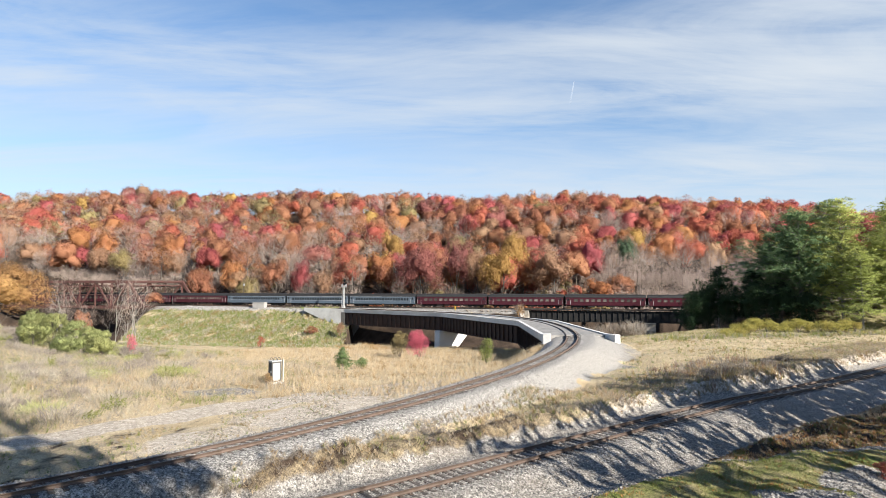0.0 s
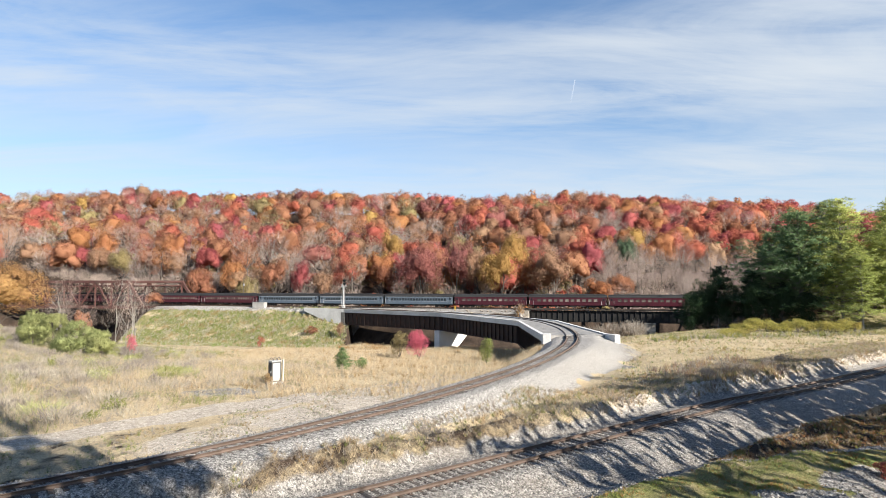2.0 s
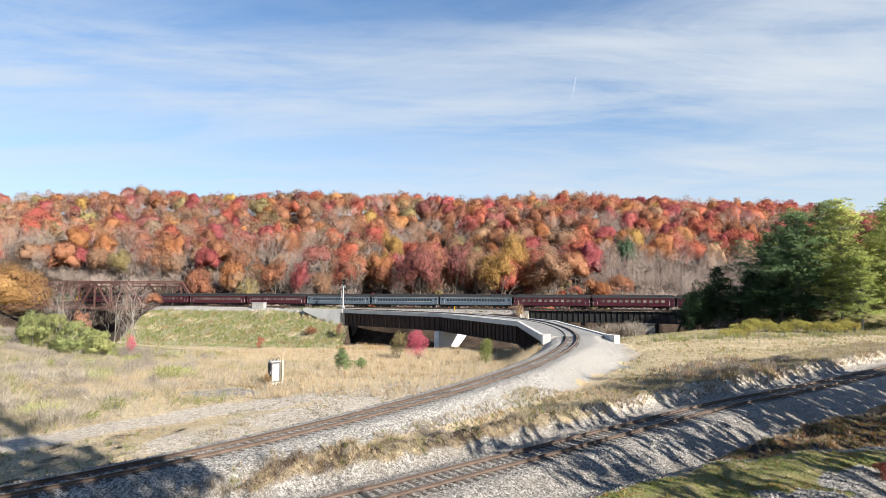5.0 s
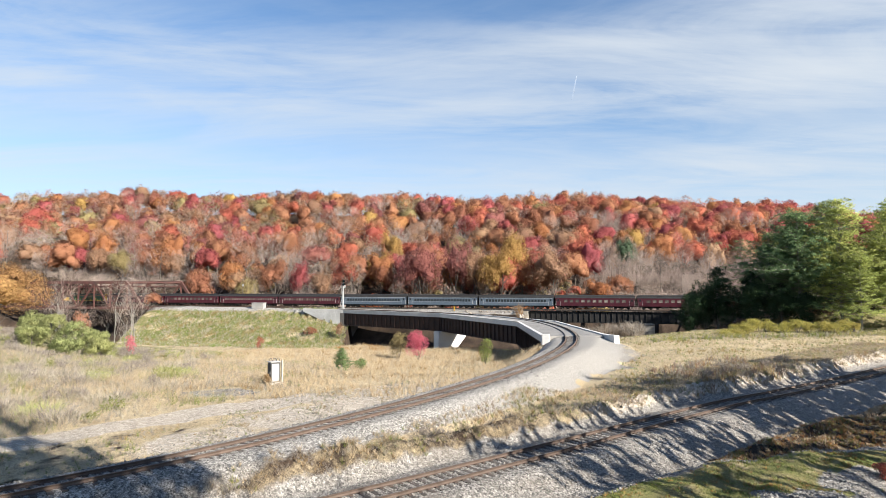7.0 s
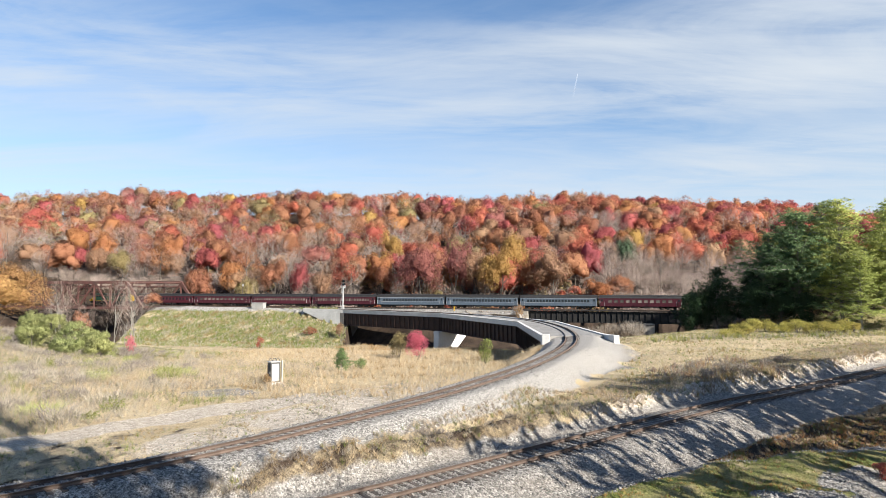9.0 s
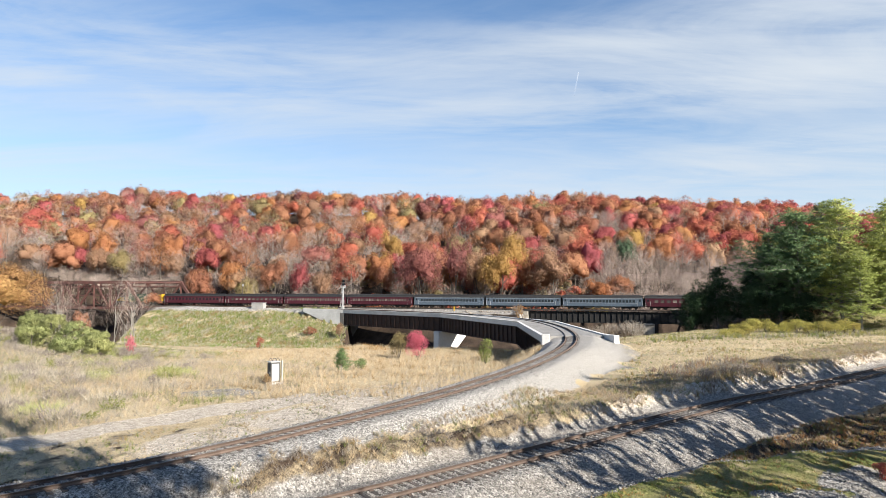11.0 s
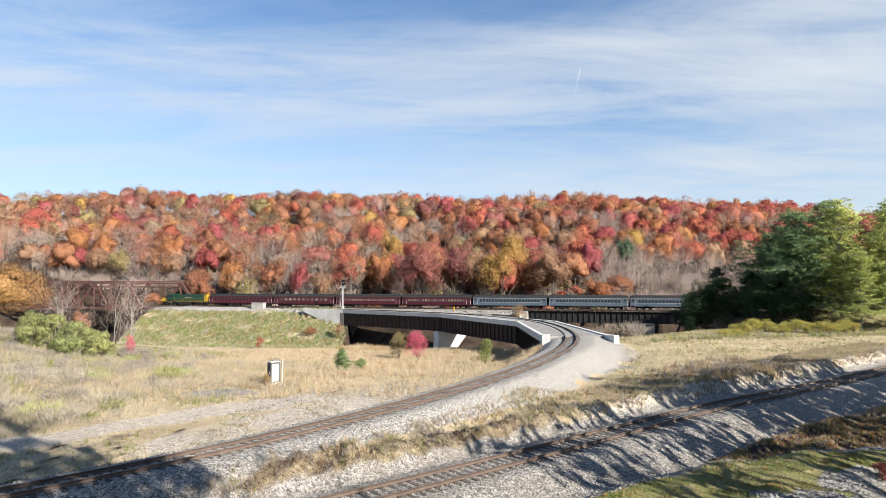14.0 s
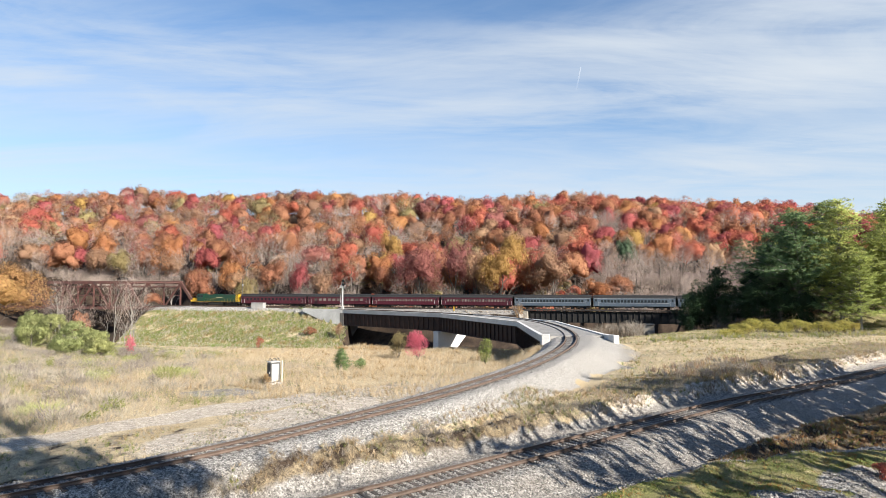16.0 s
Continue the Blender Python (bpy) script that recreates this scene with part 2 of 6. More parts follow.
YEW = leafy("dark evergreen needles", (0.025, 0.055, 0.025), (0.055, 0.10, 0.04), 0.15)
DRY = leafy("dry straw grass", (0.66, 0.515, 0.32), (0.84, 0.69, 0.47), 0.3)
PALEDRY = leafy("pale weed stalks", (0.50, 0.445, 0.34), (0.70, 0.635, 0.505), 0.3)
BROWNGRASS = leafy("brown bent grass", (0.34, 0.22, 0.10), (0.52, 0.37, 0.18), 0.25)
GREENGRASS = leafy("fresh green grass", (0.20, 0.26, 0.06), (0.38, 0.40, 0.13), 0.3)
BANKGREEN = leafy("lush bank grass", (0.20, 0.29, 0.06), (0.32, 0.42, 0.11), 0.3)
RUSTGRASS = leafy("rusty bent grass", (0.42, 0.215, 0.08), (0.60, 0.34, 0.125), 0.3)
THORN = leafy("brown thorn twigs", (0.17, 0.12, 0.09), (0.34, 0.26, 0.20), 0.1)
DEADWEED = leafy("grey-brown dead weed stalks", (0.33, 0.285, 0.245), (0.50, 0.445, 0.385), 0.3)
BUSHGREEN = leafy("light green shrub leaves", (0.43, 0.48, 0.18), (0.68, 0.71, 0.32), 0.35)
YELLOWBUSH = leafy("yellow green shrub leaves", (0.44, 0.395, 0.10), (0.64, 0.56, 0.17), 0.3)
SPRUCE = leafy("young spruce needles", (0.19, 0.27, 0.105), (0.34, 0.44, 0.185), 0.3)
AMBER = hazed("amber oak leaves", (0.50, 0.245, 0.068), (0.68, 0.37, 0.12), 0.35)
PINKLEAF = leafy("bright pink-red leaves", (0.74, 0.12, 0.17), (0.95, 0.28, 0.32), 0.35)


# ---- mesh helpers ----
def box(bm, x, y, z, sx, sy, sz, m=None, bevel=0.0):
    r = bmesh.ops.create_cube(bm, size=1.0)["verts"]
    bmesh.ops.scale(bm, vec=(sx, sy, sz), verts=r)
    if bevel:
        edges = list({e for v in r for e in v.link_edges})
        r = list({v for v in r} | set(bmesh.ops.bevel(bm, geom=edges, offset=bevel, segments=2, affect="EDGES", clamp_overlap=True)["verts"]))
        r = [v for v in r if v.is_valid]
    bmesh.ops.translate(bm, vec=(x, y, z), verts=r)
    if m is not None:
        bmesh.ops.transform(bm, matrix=m, verts=r)
    return r


def rod(bm, a, b, ra, rb=None, seg=8):
    a, b = Vector(a), Vector(b)
    d = b - a
    q = d.to_track_quat("Z", "Y").to_matrix().to_4x4()
    bmesh.ops.create_cone(bm, cap_ends=True, segments=seg, radius1=ra, radius2=ra if rb is None else rb, depth=d.length,
                          matrix=Matrix.Translation((a + b) / 2) @ q)


def beam(bm, a, b, w, h):
    """A square bar from a to b, w wide and h deep."""
    a, b = Vector(a), Vector(b)
    d = b - a
    q = d.to_track_quat("X", "Z").to_matrix().to_4x4()
    box(bm, 0, 0, 0, d.length, w, h, Matrix.Translation((a + b) / 2) @ q)


def part(name, bm, material, parent=None, label=""):
    me = bpy.data.meshes.new(name)
    bm.to_mesh(me)
    bm.free()
    for m in (material if isinstance(material, (list, tuple)) else [material]):
        me.materials.append(m)
    ob = new(name, me)
    ob.parent = parent
    return tagged(ob, label)


def arrays(name, verts, faces, materials, parent=None, index=None, smooth=False, normals=None, tone=None):
    """A mesh object from arrays of corners and faces of equal size."""
    me = bpy.data.meshes.new(name)
    verts, faces = np.asarray(verts, np.float32), np.asarray(faces, np.int32)
    k = faces.shape[1]
    me.vertices.add(len(verts))
    me.vertices.foreach_set("co", verts.ravel())
    me.loops.add(faces.size)
    me.loops.foreach_set("vertex_index", faces.ravel())
    me.polygons.add(len(faces))
    me.polygons.foreach_set("loop_start", np.arange(0, faces.size, k, dtype=np.int32))
    if index is not None:
        me.polygons.foreach_set("material_index", np.asarray(index, np.int32))
    if smooth:
        me.polygons.foreach_set("use_smooth", np.ones(len(faces), bool))
    me.update(calc_edges=True)
    if normals is not None:
        n = np.asarray(normals, np.float32)
        n = n / (np.linalg.norm(n, axis=1)[:, None] + 1e-9)
        me.attributes.new("custom_normal", "FLOAT_VECTOR", "POINT").data.foreach_set("vector", n.ravel())
    if tone is not None:
        me.attributes.new("tone", "FLOAT", "POINT").data.foreach_set("value", np.asarray(tone, np.float32))
    for m in materials:
        me.materials.append(m)
    ob = new(name, me)
    ob.parent = parent
    return ob


def thing(name, label, category, group="", at=None):
    ob = new(name)
    if at is not None:
        ob.matrix_world = at
    return tagged(ob, label, category, group)


# ---- the plan: two tracks, a main line, the ground ----
MAIN_A, MAIN_D = Vector((-66.9, 215.6)), Vector((0.9616, -0.2744)).normalized()
MAIN_N = Vector((-MAIN_D.y, MAIN_D.x))          # away from the camera
BRANCH = [(-60, -8, -1.2), (-38, 7.5, -1.2), (-17.4, 24.1, -1.2), (-6.3, 36.0, -1.05), (2.9, 49.2, -0.85), (9.8, 61.5, -0.65), (16.2, 77.5, -0.45), (19.7, 94, -0.3),
          (20.8, 111.5, -0.3), (19.4, 128, -0.3), (13.8, 145.5, -0.3), (3.0, 162.5, -0.3), (-14.2, 179.3, -0.3), (-34, 193.8, -0.25), (-60, 208.0, -0.1), (-92, 219.6, 0.0)]
SIDING = [(-60, -22, -2.2), (-24, 11.2, -2.2), (-4.3, 26.1, -2.2), (1.9, 31.0, -2.2), (7.05, 35.2, -2.2), (21.1, 46.7, -2.2), (30.6, 53.3, -2.2), (48.9, 66.8, -2.2), (76, 88, -2.2), (120, 122, -2.2)]


def spline(pts, step):
    """Even points along a smooth curve through pts."""
    p = np.array([(*(2 * np.array(pts[0]) - pts[1]),), *pts, (*(2 * np.array(pts[-1]) - pts[-2]),)], float)
    out = []
    for i in range(1, len(p) - 2):
        u = np.linspace(0, 1, 40, endpoint=False)[:, None]
        a, b, c, d = p[i - 1:i + 3]
        out.append(0.5 * (2 * b + (c - a) * u + (2 * a - 5 * b + 4 * c - d) * u ** 2 + (3 * b - a - 3 * c + d) * u ** 3))
    q = np.vstack(out + [p[-2][None]])
    s = np.r_[0, np.cumsum(np.linalg.norm(np.diff(q, axis=0), axis=1))]
    t = np.arange(0, s[-1], step)
    return np.c_[[np.interp(t, s, q[:, k]) for k in range(3)]].T


def sides(line):
    d = np.gradient(line[:, :2], axis=0)
    d /= np.linalg.norm(d, axis=1)[:, None]
    return d, np.c_[-d[:, 1], d[:, 0]]


BRANCH_L, SIDING_L = spline(BRANCH, 0.5), spline(SIDING, 0.5)


def dist_to(line, x, y):
    """Distance from points to a line of points, its height there and the side (positive: left of it)."""
    c = line[::8]
    d, n = sides(c)
    best, idx = np.full(x.shape, 1e12), np.zeros(x.shape, int)
    for i in range(len(c)):
        dx, dy = x - c[i, 0], y - c[i, 1]
        r = dx * dx + dy * dy
        m = np.nonzero(r < best)[0]
        best[m], idx[m] = r[m], i
    best = np.sqrt(best)
    hgt = c[idx, 2] + np.zeros(x.shape)
    side = (x - c[idx, 0]) * n[idx, 0] + (y - c[idx, 1]) * n[idx, 1]
    ahead = (x - c[idx, 0]) * d[idx, 0] + (y - c[idx, 1]) * d[idx, 1]
    nxt = np.clip(idx + np.where(ahead > 0, 1, -1), 0, len(c) - 1)
    f = np.clip(np.abs(ahead) / 4.0, 0, 1)
    hgt = hgt + (c[nxt, 2] - hgt) * f
    return np.where(best < 40, np.minimum(best, np.abs(side) + np.where(best > np.abs(side) + 3, 1e3, 0)), best), hgt, side, idx


def smooth(a, b, v):
    t = np.clip((v - a) / (b - a), 0, 1)
    return t * t * (3 - 2 * t)


def fbm(x, y, scale, seed=0):
    """Rolling noise from a few turned waves."""
    r = np.random.RandomState(seed)
    out, amp = np.zeros(np.shape(x)), 1.0
    for k in range(5):
        for _ in range(3):
            a, ph = r.uniform(0, 6.28, 2)
            out = out + amp * np.sin((np.cos(a) * x + np.sin(a) * y) * 6.28 / scale + ph) / 3
        amp, scale = amp * 0.55, scale * 0.47
    return out


def skyline(az):
    """Height of the wooded ridge's ground over the eye, as a slope, by the bearing x / y."""
    return np.interp(az, [-1.2, -0.74, -0.5, -0.3, 0.0, 0.1, 0.35, 0.5, 0.62, 0.74, 1.0], [0.132, 0.134, 0.136, 0.135, 0.132, 0.132, 0.136, 0.129, 0.119, 0.105, 0.086])


RIDGE = 430.0


def mound_line(x):
    """Where the grassy mound beside the siding has its crest."""
    return np.interp(x, [-6, 7, 14, 24, 40], [18.0, 26.9, 31.7, 34.6, 38.0]) + 0.2 * np.sin(x * 0.8)


def height(x, y, rough=True):
    """Ground level at arrays x, y."""
    main_y = MAIN_A.y + (x - MAIN_A.x) * MAIN_D.y / MAIN_D.x
    off = (y - main_y) * MAIN_D.x                     # across the main line, positive beyond it
    # valley between the near tracks and the main line
    left = np.interp(y, [-60, 20, 50, 62, 110, 168, 200], [-3.0, -3.0, -2.4, -2.7, -6.0, -10.5, -11.5])
    edge = np.interp(x, [28, 40, 60, 76, 100], [98, 101, 117, 124, 128])
    right = np.interp(y + 122 - edge, [-60, 20, 60, 120, 138, 165, 200], [-3.0, -3.0, -1.9, -1.7, -2.6, -9.5, -10.5])
    w = smooth(4, 30, x - (y - 60) * 0.12)
    z = left * (1 - w) + right * w
    z = z + 5.5 * smooth(-35, -95, x) * smooth(40, 95, y) * (1 - smooth(112, 150, y))
    z = z + 7.0 * smooth(60, 100, x) * smooth(118, 150, y)          # higher ground under the pines
    # wooded hill
    dist = np.hypot(x, y)
    top = skyline(np.clip(x / np.maximum(y, 1.0), -1.2, 1.2)) * RIDGE
    hill = -4 + (top + 4) * np.clip((y - 228) / (RIDGE - 228), 0, 1) ** 0.95
    hill = np.where(y > RIDGE, top - (y - RIDGE) * 0.10, hill)
    hill = np.maximum(hill, -4) + np.where(y > 240, fbm(x, y, 160, 5) * 3.0, 0)
    z = np.where(off > 12, np.maximum(np.where(off > 16, hill, z), -9.5), z)
    if rough:
        z = z + np.where(y < 215, fbm(x, y, 14, 3) * 0.16, 0)
    bumps = fbm(x, y, 6, 27) * 0.22
    # fills under the tracks
    along = (x - MAIN_A.x) * MAIN_D.x + (y - MAIN_A.y) * MAIN_D.y
    fill = -0.45 - np.maximum(np.abs(off + 1.5) - 5.5, 0) / 2.0
    cut = smooth(-48, -38, along) * (1 - smooth(96, 99, along)) + smooth(178, 190, along) + 1 - smooth(-113, -106, along)
    z = np.where(cut > 0, np.maximum(z, fill * cut - 12 * (1 - cut)), z)
    d, h, side, idx = dist_to(BRANCH_L, x, y)
    flat = smooth(66, 80, y) * (1 - smooth(92, 93, y)) * (side < 0)
    db = d
    fill = h - 0.175 - np.maximum(d - 2.2 - flat, 0) / (1.9 + 1.5 * flat) - 0.073 * np.clip(side, -2.0, 2.0)
    # the ground climbs to the main line only behind the near girder
    under = (y > 150) & (x > -29) & (x < 2) & (d < 30) & (off < -6)
    z = np.where(under, np.minimum(z, -10.9 + np.maximum(1.5 - side, 0) * 0.95), z)
    on = (y < 92) | (x < -34)
    cone = np.where((x > -58) & (y > 150) & (side > 2.4), 0.31 * (x + 58), 0)
    fill = fill - cone
    z = np.where(on & (d < 40), np.maximum(z, fill), z)
    cutdown = h - 0.210 + np.maximum(d - 3.0, 0) / 2.5 - 0.073 * np.clip(side, -1.8, 1.8)
    z = np.where(on & (d < 12) & (y < 92), np.minimum(z, cutdown), z)
    # siding: a bench, falling to a ditch on the near side
    d, h, side, idx = dist_to(SIDING_L, x, y)
    near = side < 0
    bench = h - 0.222 - np.where(near, np.minimum(np.maximum(d - 1.8, 0) / 2.2, 1.25), np.minimum(np.maximum(d - 1.8, 0) / 2.5, 0.3))
    crest = y - mound_line(x)
    east = smooth(-4, 5, x)
    rise = smooth(5.2, 8.5, d) * 0.85 * smooth(-5, 14, x) * (1 - east) + east * (0.95 * smooth(4.2, 0.4, crest) + 0.3 * smooth(-2.6, -0.2, crest) * smooth(1.4, 0.0, crest))
    rise = rise + east * (0.35 + 0.4 * fbm(x, y, 5, 71)) * smooth(3.0, 4.6, crest) * smooth(4.5, 6.0, d)
    bench = bench + np.where(near, rise - smooth(11, 20, d) * 1.0, smooth(2.8, 5.0, d) * 1.15)
    bench = bench + np.where(near, bumps * smooth(5, 7, d), 0)
    w = 1 - smooth(np.where(near, 22.0, 3.6), np.where(near, 40.0, 5.4), d)
    z = z * (1 - w) + bench * w
    # weedy berm between the siding and the branch
    z = z + (~near) * (0.5 + 0.35 * fbm(x, y, 3.0, 52)) * smooth(2.7, 3.7, d) * (1 - smooth(4.3, 6.5, d)) * smooth(2.3, 3.4, db) * (1 - 0.5 * smooth(2, 14, x))
    return z


def hz(x, y):
    return float(height(np.array([float(x)]), np.array([float(y)]))[0])


# ---- ground: one sheet to the horizon ----
def ground_material():
    m = bpy.data.materials.new("meadow, gravel, fallen leaves and painted shade")
    m.use_nodes = True
    nt = m.node_tree
    p = nt.nodes["Principled BSDF"]
    geo = nt.nodes.new("ShaderNodeNewGeometry")

    def noise_at(scale, detail=5.0, rough=0.6):
        n = node(nt, "ShaderNodeTexNoise", Scale=scale, Detail=detail, Roughness=rough)
        nt.links.new(geo.outputs["Position"], n.inputs["Vector"])
        return n.outputs["Fac"]

    def soft(v, lo, hi):
        return ramp(nt, v, [(lo, (0, 0, 0)), (hi, (1, 1, 1))])

    zone = nt.nodes.new("ShaderNodeAttribute")
    zone.attribute_name = "zone"
    zs = nt.nodes.new("ShaderNodeSeparateColor")
    nt.links.new(zone.outputs["Color"], zs.inputs[0])
    ragged = maths(nt, "SUBTRACT", noise_at(0.9, 8.0, 0.7), 0.5)

    def mask(sock):
        return soft(maths(nt, "ADD", sock, maths(nt, "MULTIPLY", ragged, 0.9)), 0.35, 0.62)

    straw = mixc(nt, soft(noise_at(0.35), 0.35, 0.65), (0.40, 0.315, 0.195), (0.53, 0.435, 0.29))
    straw = mixc(nt, soft(noise_at(0.12, 6), 0.5, 0.7), straw, (0.27, 0.235, 0.14))
    green = mixc(nt, soft(noise_at(0.5), 0.35, 0.65), (0.13, 0.15, 0.045), (0.26, 0.22, 0.11))
    grav = mixc(nt, soft(noise_at(6.5, 6, 0.85), 0.42, 0.58), (0.085, 0.08, 0.076), (0.50, 0.475, 0.44))
    grav = mixc(nt, maths(nt, "MULTIPLY", soft(noise_at(2.2, 5, 0.8), 0.52, 0.62), 0.6), grav, (0.15, 0.14, 0.13))
    grav = mixc(nt, soft(noise_at(0.4), 0.4, 0.7), grav, mixc(nt, 0.6, grav, (0.20, 0.17, 0.14)))
    dirt = mixc(nt, soft(noise_at(3.0, 7, 0.85), 0.42, 0.58), (0.34, 0.295, 0.245), (0.59, 0.525, 0.445))
    # dark enough to paint shade under the bridges as well as fallen leaves
    litter_shade = mixc(nt, soft(noise_at(0.3), 0.35, 0.65), (0.03, 0.022, 0.017), (0.075, 0.052, 0.037))
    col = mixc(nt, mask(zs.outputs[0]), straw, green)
    col = mixc(nt, mask(zs.outputs[2]), col, litter_shade)
    col = mixc(nt, mask(zone.outputs["Alpha"]), col, dirt)
    col = mixc(nt, mask(zs.outputs[1]), col, grav)
    fresh = nt.nodes.new("ShaderNodeAttribute")
    fresh.attribute_name = "fresh"
    new_stone = mixc(nt, soft(noise_at(6.5, 6, 0.85), 0.42, 0.58), (0.12, 0.114, 0.107), (0.57, 0.545, 0.51))
    col = mixc(nt, maths(nt, "MULTIPLY", mask(zs.outputs[1]), fresh.outputs["Fac"]), col, new_stone)
    grain = ramp(nt, noise_at(14.0, 4, 0.8), [(0.38, (0.36, 0.36, 0.36)), (0.62, (1.34, 1.34, 1.34))])
    nt.links.new(mixc(nt, 1.0, col, grain, "MULTIPLY"), p.inputs["Base Color"])
    p.inputs["Roughness"].default_value = 0.95
    p.inputs["Specular IOR Level"].default_value = 0.15
    b = node(nt, "ShaderNodeBump", Strength=0.9, Distance=0.12)
    nt.links.new(noise_at(11.0, 6, 0.75), b.inputs["Height"])
    nt.links.new(b.outputs[0], p.inputs["Normal"])
    return m


def grid_lines(stops):
    out = [stops[0][0]]
    for (a, s), (b, _) in zip(stops, stops[1:]):
        n = max(1, round((b - a) / s))
        out += list(np.linspace(a, b, n + 1)[1:])
    return np.array(out)


def road_mask(x, y):
    """The gravel service road on the far side of the branch."""
    ry = np.interp(x, [-60, -26.7, -22.4, -19.7, -15.8, -10.5, -4.6, 0.4, 6], [8, 36.8, 40, 43.9, 46.9, 50.6, 57.5, 64, 74])
    return 1 - smooth(1.3, 2.3, np.abs(y - ry) * 0.72)


def dirt_mask(x, y):
    """Bare dirt: the service road and the worn strip between it and the branch."""
    d, h, side, _ = dist_to(BRANCH_L, x, y)
    strip = (side > 0) * (1 - smooth(9, 13, d)) * (y < 72) * (0.82 + 0.45 * fbm(x, y, 7, 17)) * (1 - 0.8 * smooth(-16, -19, x))
    ds, hs, ss, _ = dist_to(SIDING_L, x, y)
    strip = np.maximum(strip, (ss > 0) * smooth(2.4, 3.2, ds) * (1 - smooth(4.2, 5.4, ds)) * (0.8 + 0.3 * fbm(x, y, 5, 18)) * smooth(4, 14, x))
    return np.clip(np.maximum(road_mask(x, y) * (y < 74) * (x < 8), strip), 0, 1)


def zones(x, y):
    """Green, gravel and dark ground weights: fallen leaves, and shade painted under the bridges."""
    db, hb, sb, _ = dist_to(BRANCH_L, x, y)
    ds, hs, ss, _ = dist_to(SIDING_L, x, y)
    off = (y - (MAIN_A.y + (x - MAIN_A.x) * MAIN_D.y / MAIN_D.x)) * MAIN_D.x
    toe = 2.9 + 1.4 * smooth(-4, 12, x) + 2.6 * smooth(58, 72, y) + 1.2 * fbm(x, y, 6, 51) * smooth(50, 60, y)
    gravel = np.maximum(1 - smooth(np.where(sb > 0, 3.0, toe), np.where(sb > 0, 4.6, toe + 1.2), db), 1 - smooth(np.where(ss > 0, 2.9, 4.8), np.where(ss > 0, 3.9, 6.2), ds))
    gravel = np.where((y > 150) & (sb > 2.6), 0, gravel)
    gravel = np.where((y > 92) & (x > -30), np.maximum(gravel * 0, 1 - smooth(3, 4.5, np.abs(off))), gravel)
    gravel = np.maximum(gravel, (1 - smooth(6.9, 8.3, np.abs(off + 1.5))) * (x < 30) * (x > -108))
    # the flat by the bridge end and a pale patch of gravel by the cabinet
    gravel = np.maximum(gravel, 0.52 * (1 - smooth(2.2, 5.2, np.hypot((x - 23.5) / 1.15, (y - 84) / 3.0))))
    crest = y - mound_line(x)
    rubble = smooth(0.15, 0.5, crest) * smooth(3.6 + 0.9 * fbm(x, y, 4, 3), 2.6, crest)
    gravel = np.where((ss < 0) & (x > 3) & (crest < 6) & (ds > 4.6), rubble, gravel)
    gravel = np.maximum(gravel, (ss < 0) * smooth(3.0, 2.0, np.hypot((x - 22.0) / 1.3, y - 29.4) + 0.6 * fbm(x, y, 2.5, 81)))
    gravel = np.maximum(gravel, (ss < 0) * smooth(1.5, 0.7, np.hypot((x - 16.8) / 2.0, y - 27.6) + 0.5 * fbm(x, y, 2.5, 82)))
    gravel = np.maximum(gravel, 0.62 * (1 - smooth(0.7, 1.2, np.hypot((x + 19.5) / 4.0, (y - 53.5) / 2.6))))
    green = np.maximum(smooth(-2, -5, off) * smooth(-40, -31, off) * (x < -28.5) * (y > 150) * (0.68 + 0.45 * fbm(x, y, 9, 41)), 0.0)
    green = np.maximum(green, 0.55 * smooth(95, 112, y) * (x > 34) * (y < 150))
    green = np.maximum(green, 0.6 * smooth(-28, -42, x) * smooth(40, 60, y) * (y < 140))
    green = np.maximum(green, (ss < 0) * np.where(x > 3, smooth(0.6, 0.1, crest), smooth(6.0, 7.0, ds)) * (0.75 + 0.35 * fbm(x, y, 9, 8)))
    green = np.maximum(green, 0.5 * (y < 24))
    litter_shade = np.maximum(smooth(6, 12, off), 1.0 * (x < -106) * (y > 170))
    litter_shade = np.maximum(litter_shade, (ss < 0) * smooth(2.6, 3.4, crest) * smooth(4.2, 4.6, ds) * smooth(15, 19, x) * 0.62)
    # narrow dark strip along the ditch line
    litter_shade = np.maximum(litter_shade, (ss < 0) * smooth(0.5, 0.2, np.abs(ds - 4.35)) * smooth(12, 15, x) * 0.9)
    # dark ground colour standing in for shade below and behind the bridges
    litter_shade = np.maximum(litter_shade, (off > -34) * (x > -29 - 0.1 * (off + 34)) * (x < 100) * (y > 130) * 1.2)
    litter_shade = np.maximum(litter_shade, (ss > 0) * (sb < 0) * smooth(2.7, 3.3, ds) * (1 - smooth(4.6, 6.5, ds)) * 0.56 * (1 - smooth(6, 16, x)))
    # dark leaves here also paint the tree shadow beside the branch deeper
    litter_shade = np.maximum(litter_shade, (sb > 4.5) * (db < 13) * smooth(-15, -18, x) * (y < 46) * (0.25 + 0.5 * fbm(x, y, 3, 55)))
    # more painted shade, right under the curved deck
    litter_shade = np.maximum(litter_shade, (1 - smooth(2.5, 4.0, db)) * (y > 97) * (x > -29) * (x < 3) * 1.2)
    return np.clip(green, 0, 1), np.clip(gravel, 0, 1), np.clip(litter_shade, 0, 1)


